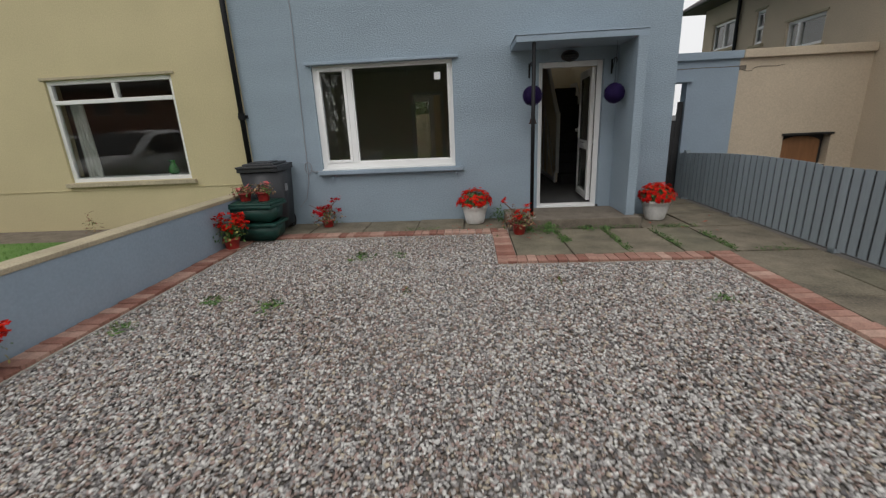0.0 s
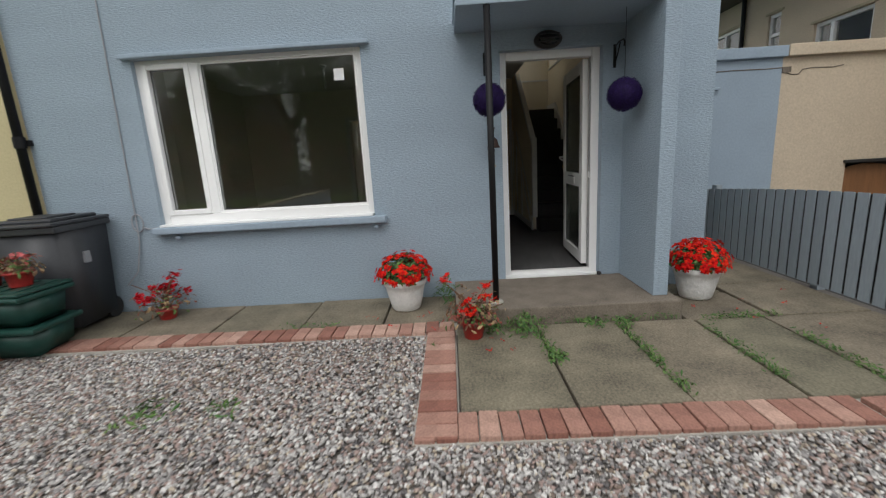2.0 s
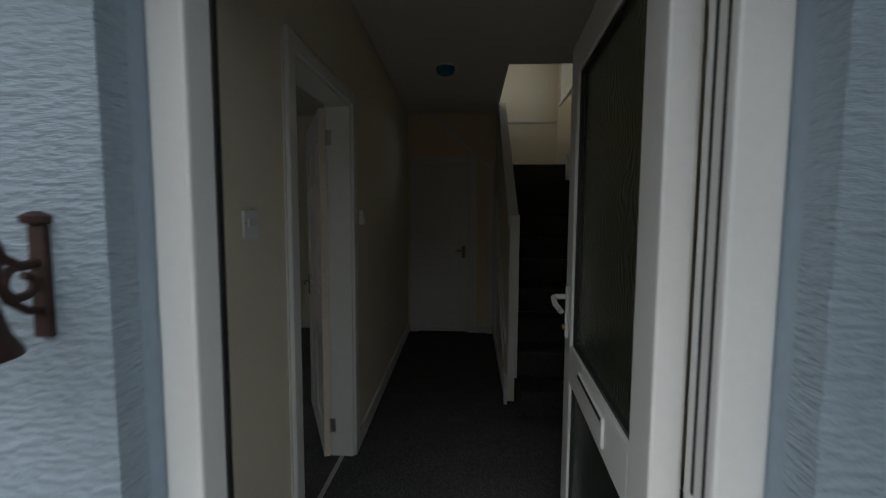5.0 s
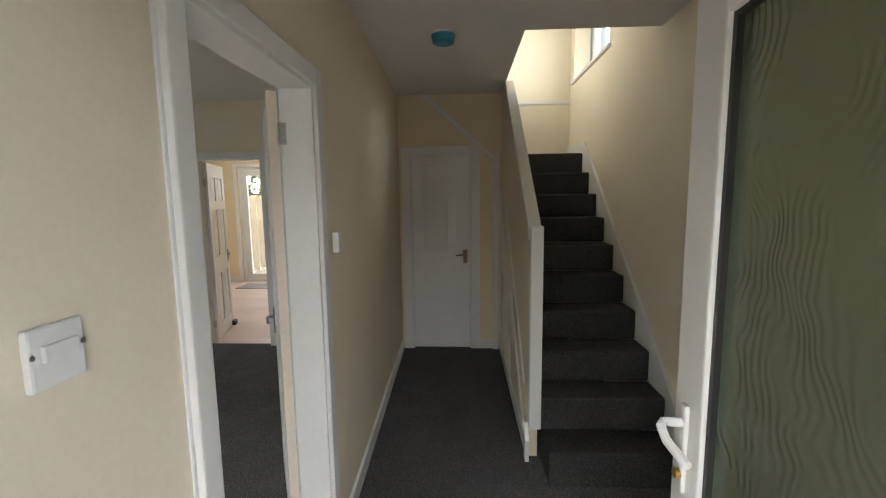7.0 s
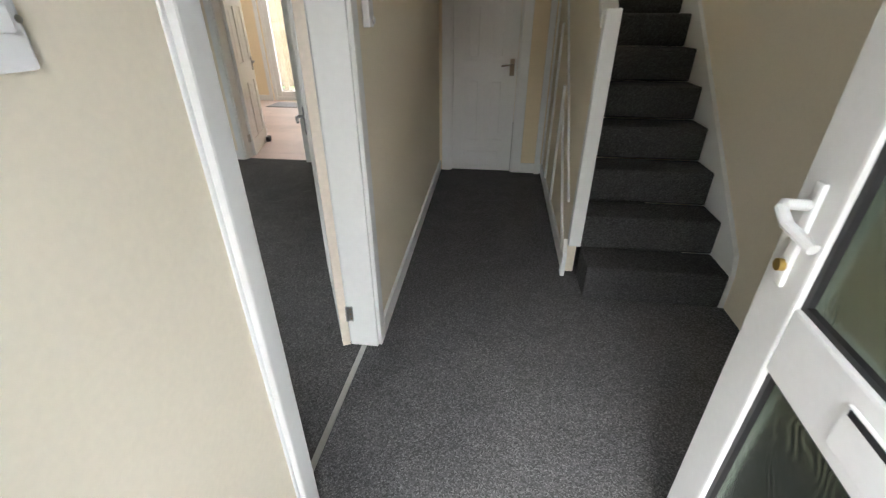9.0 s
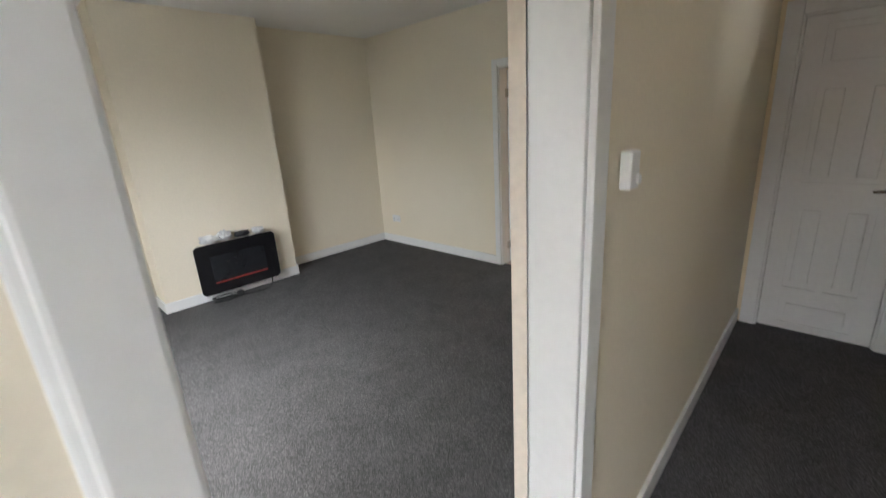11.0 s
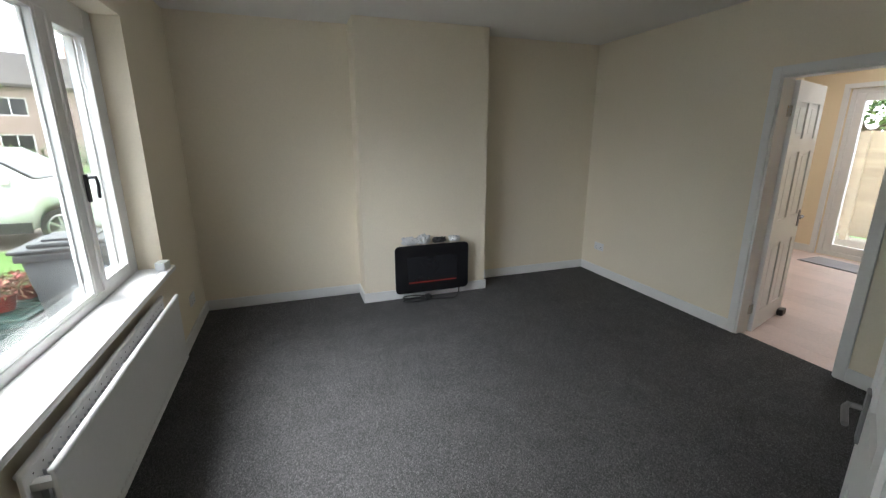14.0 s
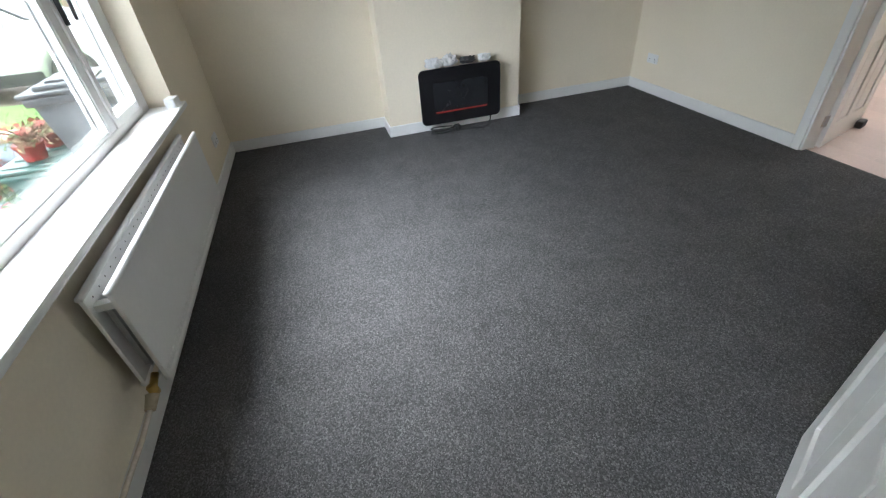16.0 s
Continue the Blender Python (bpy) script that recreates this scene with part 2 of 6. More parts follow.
TREE_LEAF = [mat("tree_leaf_" + n, c, 0.6, 0.2, 3, 30, 0.1, 0.002) for n, c in (("dark", (0.04, 0.085, 0.02)), ("mid", (0.075, 0.135, 0.03)), ("light", (0.12, 0.18, 0.05)))]
CAR_WHITE = mat("white_car_paint", (0.78, 0.79, 0.80), 0.2, 0.02, 2, 30, 0.0, coat=0.8)
TYRE = mat("tyre_rubber", (0.02, 0.02, 0.02), 0.8, 0.2, 6, 60, 0.2, 0.003)
LIGHT_GREY = mat("light_grey_plastic", (0.55, 0.56, 0.57), 0.4, 0.05, 6, 60, 0.05, 0.001)
PAPER = mat("white_sticker", (0.82, 0.82, 0.82), 0.6, 0.03, 6, 60, 0.0)
CURTAIN = mat("white_net_curtain", (0.62, 0.62, 0.60), 0.9, 0.1, 4, 60, 0.1, 0.002)
BAG = mat("crumpled_clear_bag", (0.62, 0.62, 0.61), 0.3, 0.12, 12, 60, 0.4, 0.006)
CORD_WHITE = mat("white_flex", (0.72, 0.72, 0.70), 0.5, 0.05, 6, 60, 0.0)
WARM_GLOW = glow("warm_lamp_glow", (1.0, 0.93, 0.84), 38.0)
GLASS = glass("clear_window_glass", (0.82, 0.84, 0.82))
GREEN_GLASS = glass("green_obscured_glass", (0.57, 0.66, 0.57), 0.23, 0.09, 12)
# dimness of the neighbours' unlit rooms, put into one brown colour
DARK_INSIDE = mat("dim_room_shade", (0.30, 0.25, 0.20), 0.9, 0.1, 2, 40, 0.1, 0.002)


# ---- mesh helpers ----
def box(bm, x0, x1, y0, y1, z0, z1, bev=0.0):
    r = bmesh.ops.create_cube(bm, size=1.0)
    bmesh.ops.scale(bm, vec=(x1 - x0, y1 - y0, z1 - z0), verts=r["verts"])
    bmesh.ops.translate(bm, vec=((x0 + x1) / 2, (y0 + y1) / 2, (z0 + z1) / 2), verts=r["verts"])
    if bev:
        es = {e for v in r["verts"] for e in v.link_edges}
        bmesh.ops.bevel(bm, geom=list(es), offset=bev, segments=2, affect='EDGES', profile=0.6)
    return bm


def boxes(*rows, bev=0.0):
    bm = bmesh.new()
    for r in rows:
        box(bm, *r, bev=bev)
    return bm


def lathe(profile, seg=24, squash=(1, 1), at=(0, 0, 0)):
    """Profile of (radius, height), turned about z."""
    bm = bmesh.new()
    rings = []
    for r, z in profile:
        rings.append([bm.verts.new((at[0] + r * squash[0] * math.cos(2 * math.pi * i / seg),
                                    at[1] + r * squash[1] * math.sin(2 * math.pi * i / seg), at[2] + z)) for i in range(seg)])
    for a, b in zip(rings, rings[1:]):
        for i in range(seg):
            bm.faces.new((a[i], a[(i + 1) % seg], b[(i + 1) % seg], b[i]))
    for ring, flip in ((rings[0], True), (rings[-1], False)):
        bm.faces.new(ring[::-1] if flip else ring)
    return bm


def rod(bm, a, b, r, seg=10, r2=None):
    a, b = Vector(a), Vector(b)
    q = (b - a).to_track_quat("Z", "Y").to_matrix().to_4x4()
    c = bmesh.ops.create_cone(bm, cap_ends=True, segments=seg, radius1=r, radius2=r if r2 is None else r2, depth=(b - a).length)
    bmesh.ops.transform(bm, matrix=Matrix.Translation((a + b) / 2) @ q, verts=c["verts"])
    return bm


def tube(bm, pts, r, seg=8):
    """One round bar swept along the points, as a single closed skin."""
    pts = [Vector(p) for p in pts]
    ways = [(b - a).normalized() for a, b in zip(pts, pts[1:])]
    ways = [ways[0]] + [(a + b).normalized() if (a + b).length > 1e-4 else b for a, b in zip(ways, ways[1:])] + [ways[-1]]
    side = ways[0].orthogonal().normalized()
    rings = []
    for p, w in zip(pts, ways):
        side = (side - w * side.dot(w)).normalized()
        up = w.cross(side)
        rings.append([bm.verts.new(p + (side * math.cos(2 * math.pi * k / seg) + up * math.sin(2 * math.pi * k / seg)) * r) for k in range(seg)])
    for a, b in zip(rings, rings[1:]):
        for k in range(seg):
            bm.faces.new((a[k], a[(k + 1) % seg], b[(k + 1) % seg], b[k]))
    bm.faces.new(rings[0][::-1]), bm.faces.new(rings[-1])
    return bm


def prism(bm, poly, axis, a, b):
    """A flat polygon pushed from a to b along an axis ('x': poly is y, z; 'y': poly is x, z)."""
    def at(p, d):
        return (d, p[0], p[1]) if axis == 'x' else (p[0], d, p[1]) if axis == 'y' else (p[0], p[1], d)
    lo, hi = [bm.verts.new(at(p, a)) for p in poly], [bm.verts.new(at(p, b)) for p in poly]
    bm.faces.new(lo[::-1]), bm.faces.new(hi)
    for i in range(len(poly)):
        j = (i + 1) % len(poly)
        bm.faces.new((lo[i], lo[j], hi[j], hi[i]))
    bmesh.ops.recalc_face_normals(bm, faces=bm.faces)
    return bm


def link(name, bm, material, smooth=False):
    me = bpy.data.meshes.new(name)
    bm.to_mesh(me)
    bm.free()
    me.materials.append(material[0] if isinstance(material, list) else material)
    if smooth:
        for p in me.polygons:
            p.use_smooth = True
    return new(name, me)


def part(name, bm, material, parent, label="", smooth=False):
    ob = link(name, bm, material, smooth)
    ob.parent = parent
    return tagged(ob, label) if label else ob


def thing(name, x, y, z, label, category, group="", turn=0.0):
    ob = new(name)
    ob.empty_display_size = 0.1
    ob.matrix_basis = pose(x, y, z, 0, 0, turn)
    return tagged(ob, label, category, group)


def solid(name, bm, material, label, category="", kind="structure", smooth=False):
    return tagged(link(name, bm, material, smooth), label, category, "", kind)


def pieces(u0, u1, z0, z1, holes):
    """Cuts a wall's rectangle round its openings (u0, u1, z0, z1)."""
    us = sorted({u0, u1, *(h[0] for h in holes), *(h[1] for h in holes)})
    out = []
    for a, b in zip(us, us[1:]):
        spans = sorted((h[2], h[3]) for h in holes if h[0] <= a and h[1] >= b)
        z = z0
        for s0, s1 in spans:
            if s0 > z:
                out.append((a, b, z, s0))
            z = max(z, s1)
        if z < z1:
            out.append((a, b, z, z1))
    return out


def wall_x(name, u0, u1, y0, y1, z0, z1, holes, material, label):
    """A wall along x."""
    return solid(name, boxes(*((a, b, y0, y1, c, d) for a, b, c, d in pieces(u0, u1, z0, z1, holes))), material, label, "wall")


def wall_y(name, x0, x1, u0, u1, z0, z1, holes, material, label):
    return solid(name, boxes(*((x0, x1, a, b, c, d) for a, b, c, d in pieces(u0, u1, z0, z1, holes))), material, label, "wall")


def raw(name, verts, faces, material, group=5):
    """A mesh from verts and faces; with several materials, each run of group faces takes one by chance."""
    me = bpy.data.meshes.new(name)
    me.from_pydata(verts, [], faces)
    mats = material if isinstance(material, list) else [material]
    for m in mats:
        me.materials.append(m)
    if len(mats) > 1:
        pick = random.Random(len(faces))
        runs = [pick.randrange(len(mats)) for _ in range(len(faces) // group + 1)]
        me.polygons.foreach_set("material_index", [runs[k // group] for k in range(len(faces))])
    return new(name, me)


# ---- setting: ground ----
G = -0.155
solid("ground", boxes((-300, 300, -300, 300, -0.6, -0.26)), ASPHALT, "grey tarmac street ground reaching the horizon", "ground")
solid("gravel_bed", boxes((-4.2, 1.62, -9.0, -0.90, -0.25, -0.20)), SOIL, "dark compacted earth under the gravel drive", "ground")

# ---- setting: the house ----
wall_x("wall_front", -4.30, 1.92, 0.0, 0.05, -0.25, 5.2, [(-3.216, -1.172, 0.66, 2.16), (0.044, 0.942, -0.06, 2.04)], BLUE,
       "pale blue painted textured render front wall")
wall_x("wall_front_inner", -4.32, 1.60, 0.05, 0.275, -0.05, 2.54, [(-3.27, -1.12, 0.66, 2.235), (-0.04, 0.96, -0.06, 2.08)], MAGNOLIA,
       "magnolia painted inner face of the front wall")
solid("door_reveal", boxes((-0.04, 0.046, 0.05, 0.16, -0.06, 2.08), (0.942, 0.96, 0.05, 0.16, -0.06, 2.08), (0.046, 0.942, 0.05, 0.16, 2.04, 2.08)), BLUE_SMOOTH, "smooth blue painted door reveal", "reveal")
solid("door_reveal_inner", boxes((-0.04, 0.012, 0.16, 0.275, -0.05, 2.08), (0.945, 0.96, 0.16, 0.275, -0.05, 2.08), (0.012, 0.945, 0.16, 0.275, 2.04, 2.08)), MAGNOLIA, "magnolia painted inner door reveal", "reveal")
wall_y("wall_right", 1.76, 1.92, 0.05, 8.1, -0.25, 5.2, [(3.75, 4.85, 2.75, 3.7)], BLUE, "pale blue rendered side wall")
wall_y("wall_right_inner", 1.60, 1.76, 0.05, 7.9, -0.05, 4.9, [(3.75, 4.85, 2.75, 3.7)], MAGNOLIA, "magnolia painted stair wall")
wall_y("wall_party", -4.62, -4.32, 0.05, 8.1, -0.25, 5.2, [], MAGNOLIA, "magnolia painted party wall")
wall_x("wall_back", -4.32, 1.76, 7.9, 8.1, -0.25, 5.2, [(-3.75, -2.10, 0.0, 2.15)], PEACH, "warm cream kitchen back wall")
wall_y("wall_hall", -0.262, -0.14, 0.275, 1.87, 0.0, 2.54, [(0.945, 1.782, 0.0, 1.985)], MAGNOLIA,
       "magnolia wall between hall and living room")
bm = bmesh.new()
prism(bm, [(-0.262, 1.87), (-0.14, 1.87), (-0.212, 4.444), (-0.262, 4.444)], 'z', 0.0, 2.54)
solid("wall_hall_far", bm, MAGNOLIA, "magnolia hall wall running slightly out of square", "wall")
wall_x("wall_living_back", -4.32, -0.14, 4.444, 4.56, 0.0, 2.54, [(-2.335, -1.62, 0.0, 1.985)], MAGNOLIA,
       "magnolia back wall of the living room")
wall_x("wall_hall_end", -0.210, 0.80, 4.39, 4.44, 0.0, 2.54, [(-0.11, 0.515, 0.0, 1.98)], PEACH, "warm cream wall at the end of the hall")
wall_y("wall_kitchen_right", -0.285, -0.14, 4.56, 7.9, 0.0, 2.54, [], PEACH, "warm cream kitchen side wall")
solid("chimney_breast", boxes((-4.32, -4.009, 1.703, 2.962, 0.0, 2.54)), MAGNOLIA, "magnolia painted chimney breast", "chimney breast")
solid("floor_living", boxes((-4.32, -0.213, 0.275, 4.50, -0.05, 0.0)), CARPET, "charcoal grey ribbed carpet", "floor")
solid("floor_hall", boxes((-0.213, 1.60, 0.165, 4.445, -0.05, 0.0)), CARPET, "charcoal grey hall carpet", "floor")
solid("ceiling_living", boxes((-4.32, -0.262, 0.275, 4.444, 2.54, 2.63)), CEIL, "white painted living room ceiling", "ceiling")
solid("ceiling_hall", boxes((-0.262, 1.60, 0.275, 2.85, 2.54, 2.63), (-0.262, 0.80, 2.85, 4.445, 2.54, 2.63)), CEIL, "white painted hall ceiling", "ceiling")
solid("ceiling_kitchen", boxes((-4.32, -0.14, 4.56, 7.9, 2.54, 2.63)), CEIL, "white kitchen ceiling", "ceiling")
solid("ceiling_landing", boxes((0.60, 1.76, 2.75, 5.2, 4.9, 5.0)), CEIL, "white ceiling over the stairs", "ceiling")
wall_x("wall_landing_end", 0.60, 1.60, 5.0, 5.1, -0.05, 4.9, [], MAGNOLIA, "magnolia wall at the top of the stairs")
wall_y("wall_stair_upper", 0.70, 0.79, 2.85, 5.0, 2.63, 4.9, [], MAGNOLIA, "magnolia upper stairwell wall")
wall_x("wall_stairwell_front", 0.79, 1.60, 2.75, 2.85, 2.63, 4.9, [], MAGNOLIA, "magnolia front wall of the upper stairwell")
solid("picture_rail", boxes((0.84, 1.60, 4.985, 5.0, 2.55, 2.58)), GLOSS, "cream painted rail on the landing wall", "rail")
roof = bmesh.new()
prism(roof, [(-0.4, 5.1), (-0.4, 5.25), (4.05, 7.3), (8.5, 5.25), (8.5, 5.1)], 'x', -10.6, 2.2)
solid("roof", roof, ROOF, "dark tiled house roof", "roof")

# spandrel wall under the stairs, with a white capping along its slope
sp = bmesh.new()
prism(sp, [(2.56, 0.0), (4.39, 0.0), (4.39, 2.54), (3.95, 2.54), (2.56, 1.335)], 'x', 0.80, 0.855)
solid("wall_spandrel", sp, MAGNOLIA, "magnolia boarded side of the stairs", "wall")


# ---- stairs ----
RISE, GO, Y1 = 0.196, 0.229, 2.285
stairs = thing("staircase", 1.2, Y1, 0.0, "straight staircase in dark carpet with white painted strings", "staircase")
for n in range(1, 11):
    y, deep = GO * (n - 1), (GO + 0.012 if n < 10 else 0.66)
    bm = bmesh.new()
    x0 = -0.33 if n == 1 else -0.355
    box(bm, x0, 0.375, y, y + deep, RISE * (n - 1) if n > 1 else 0.0, RISE * n, bev=0.014)
    part("step", bm, STAIR_CARPET, stairs)
bm = bmesh.new()
prism(bm, [(0.0, 0.0), (0.0, 0.20), (0.03, 0.30), (GO * 9, RISE * 10 + 0.11), (2.70, RISE * 10 + 0.11), (2.70, RISE * 10), (2.05, RISE * 9), (0.25, 0.0)], 'x', 0.375, 0.398)
part("wall_string", bm, GLOSS, stairs, "white gloss string board against the wall")
bm = bmesh.new()
prism(bm, [(0.215, 0.0), (0.215, 0.13), (0.27, 0.22), (0.27, 0.0)], 'x', -0.425, -0.402)
part("outer_string", bm, GLOSS, stairs, "white gloss foot of the outer string")
part("newel_post", boxes((-0.402, -0.332, 0.225, 0.282, RISE, 1.388), bev=0.006), GLOSS, stairs, "flat white gloss newel board")
bm = bmesh.new()
prism(bm, [(0.282, 1.31), (0.282, 1.375), (1.67, 2.54), (1.75, 2.54)], 'x', -0.408, -0.335)
part("capping", bm, GLOSS, stairs, "white sloping capping rail")


# ---- windows ----
def pane_frame(bm, x0, x1, z0, z1, y0, y1, w, bev=0.006):
    box(bm, x0, x0 + w, y0, y1, z0, z1, bev)
    box(bm, x1 - w, x1, y0, y1, z0, z1, bev)
    box(bm, x0 + w, x1 - w, y0 + 0.001, y1 - 0.001, z0, z0 + w, bev)
    box(bm, x0 + w, x1 - w, y0 + 0.001, y1 - 0.001, z1 - w, z1, bev)
    return bm


def pane(name, x0, x1, y, z0, z1, parent, material=None):
    ob = part(name, boxes((x0, x1, y - 0.002, y + 0.002, z0, z1)), material or GLASS, parent)
    ob.visible_shadow = False
    return ob


win = tagged(new("window_1"), "white plastic living room window with narrow side opener", "window", "", "structure")
part("window_frame", pane_frame(bmesh.new(), -3.27, -1.12, 0.66, 2.235, 0.052, 0.130, 0.112), WHITE, win)
part("mullion", boxes((-2.735, -2.655, 0.054, 0.128, 0.772, 2.123), bev=0.006), WHITE, win)
part("opener", pane_frame(bmesh.new(), -3.160, -2.733, 0.770, 2.125, 0.040, 0.136, 0.046), WHITE, win, "white hinged side sash")
pane("pane", -3.107, -2.786, 0.09, 0.823, 2.072, win)
pane("pane", -2.657, -1.230, 0.09, 0.77, 2.125, win)
pane("inner_pane", -3.107, -2.786, 0.118, 0.823, 2.072, win)
pane("inner_pane", -2.657, -1.230, 0.118, 0.77, 2.125, win)
part("glazing_bead", pane_frame(bmesh.new(), -2.656, -1.231, 0.771, 2.124, 0.07, 0.125, 0.020, 0.003), WHITE, win)
part("glazing_gasket", pane_frame(bmesh.new(), -2.635, -1.252, 0.790, 2.105, 0.079, 0.086, 0.004, 0.0), BLACK_MATT, win, "black rubber gasket")
part("glazing_gasket", pane_frame(bmesh.new(), -3.106, -2.787, 0.815, 2.080, 0.079, 0.086, 0.004, 0.0), BLACK_MATT, win, "black rubber gasket")
part("outer_sill", boxes((-3.27, -1.06, -0.09, 0.049, 0.605, 0.668), bev=0.012), BLUE_SMOOTH, win, "projecting sill painted pale and blue")
part("sill_nosing", boxes((-3.210, -1.178, -0.05, 0.05, 0.669, 0.690), bev=0.006), WHITE, win, "white plastic outer sill nose")
part("drip_lintel", boxes((-3.29, -1.09, -0.06, 0.04, 2.162, 2.20), bev=0.01), BLUE_SMOOTH, win, "slim projecting drip ledge")
part("inner_sill", boxes((-3.265, -1.125, 0.131, 0.276, 0.695, 0.728), (-3.33, -1.06, 0.2755, 0.33, 0.695, 0.728), bev=0.008), WHITE, win, "white plastic inner window board")
h = bmesh.new()
box(h, -2.772, -2.75, 0.136, 0.152, 1.24, 1.38, 0.004)
tube(h, [(-2.762, 0.146, 1.36), (-2.762, 0.186, 1.365), (-2.755, 0.194, 1.33), (-2.750, 0.190, 1.26)], 0.008, 8)
part("window_handle", h, BLACK_MATT, win, "dark window handle")
part("sticker", boxes((-1.44, -1.35, 0.080, 0.0875, 1.90, 2.0)), PAPER, win, "square white sticker inside the glass")

stairwin = tagged(new("window_2"), "white plastic landing window high on the stair wall", "window", "", "structure")
bm = bmesh.new()
for y0, y1, z0, z1 in ((3.75, 3.81, 2.75, 3.7), (4.79, 4.85, 2.75, 3.7), (4.26, 4.33, 2.81, 3.64), (3.81, 4.79, 2.75, 2.81), (3.81, 4.79, 3.64, 3.7)):
    box(bm, 1.78, 1.85, y0, y1, z0, z1, 0.005)
part("window_frame", bm, WHITE, stairwin)
ob = part("pane", boxes((1.812, 1.816, 3.81, 4.79, 2.81, 3.64)), GLASS, stairwin)
ob.visible_shadow = False
part("window_sill", boxes((1.575, 1.78, 3.72, 4.88, 2.72, 2.752), bev=0.006), GLOSS, stairwin)

# ---- front door ----
fd = tagged(new("door_1"), "white plastic front door standing open into the hall", "door", "", "structure")
part("door_frame", boxes((0.047, 0.106, 0.08, 0.16, -0.058, 2.04), (0.868, 0.941, 0.08, 0.16, -0.058, 2.04), (0.106, 0.868, 0.081, 0.159, 1.968, 2.04),
                         bev=0.006), WHITE, fd)
part("threshold", boxes((0.106, 0.868, 0.078, 0.165, -0.02, 0.022), bev=0.006), WHITE, fd)
part("outer_sill", boxes((0.046, 0.940, 0.030, 0.0795, -0.058, -0.012), bev=0.006), WHITE, fd, "white plastic sill under the threshold")
part("threshold_seal", boxes((0.108, 0.866, 0.135, 0.150, 0.0225, 0.027)), BLACK_MATT, fd, "dark rubber seal along the threshold")
for y in (0.098, 0.128):
    part("frame_seal", boxes((0.8645, 0.8685, y, y + 0.0035, 0.03, 0.90), (0.8645, 0.8685, y, y + 0.0035, 0.95, 1.965)), BLACK_MATT, fd, "dark rubber seal in the door frame")
part("frame_seal", boxes((0.1055, 0.110, 0.142, 0.156, 0.03, 1.965)), BLACK_MATT, fd, "dark rubber seal in the door frame")
LX0, LX1, LY0, LY1 = 0.883, 0.936, 0.175, 1.045
bm = bmesh.new()
box(bm, LX0, LX1, LY0, LY0 + 0.11, 0.045, 1.965, 0.006)
box(bm, LX0, LX1, LY1 - 0.11, LY1, 0.045, 1.965, 0.006)
for z0, z1 in ((0.045, 0.15), (0.80, 0.935), (1.855, 1.965)):
    box(bm, LX0 + 0.001, LX1 - 0.001, LY0 + 0.11, LY1 - 0.11, z0, z1, 0.006)
leaf = part("leaf", bm, WHITE, fd, "white plastic door leaf with two green panes")
for z0, z1 in ((0.13, 0.805), (0.93, 1.86)):
    ob = part("pane", boxes((0.906, 0.912, LY0 + 0.105, LY1 - 0.105, z0, z1)), GREEN_GLASS, leaf, "green obscured glass pane")
    ob.visible_shadow = False
    bm = bmesh.new()
    for y0, y1, a, b in ((LY0 + 0.108, LY0 + 0.122, z0, z1), (LY1 - 0.122, LY1 - 0.108, z0, z1), (LY0 + 0.122, LY1 - 0.122, z0, z0 + 0.015), (LY0 + 0.122, LY1 - 0.122, z1 - 0.015, z1)):
        box(bm, 0.893, 0.905, y0, y1, a, b)
    part("gasket", bm, BLACK_MATT, leaf, "black glazing gasket")
bm = boxes((0.876, 0.884, 0.46, 0.76, 0.83, 0.905), bev=0.003)
lp = part("letter_plate", bm, WHITE, leaf, "white letter plate")
part("letter_gap", boxes((0.8745, 0.878, 0.47, 0.75, 0.893, 0.903)), BLACK_MATT, leaf, "dark letter slot")
bm = boxes((0.873, 0.884, 0.978, 1.002, 0.945, 1.135), bev=0.006)
tube(bm, [(0.876, 0.99, 1.095), (0.838, 0.99, 1.095), (0.829, 0.978, 1.092), (0.832, 0.955, 1.075), (0.844, 0.895, 1.062)], 0.0095, 10)
part("lever_handle", bm, WHITE, leaf, "white plastic lever handle")
# the leaf stands a little past square to the frame
leaf.matrix_basis = Matrix.Translation((0.899, 1.045, 0)) @ Matrix.Rotation(radians(-3.4), 4, 'Z') @ Matrix.Translation((-0.91, -1.045, 0))
part("lock_cylinder", rod(bmesh.new(), (0.884, 0.99, 0.985), (0.864, 0.99, 0.985), 0.011, 14), BRASS, leaf, "brass lock cylinder")


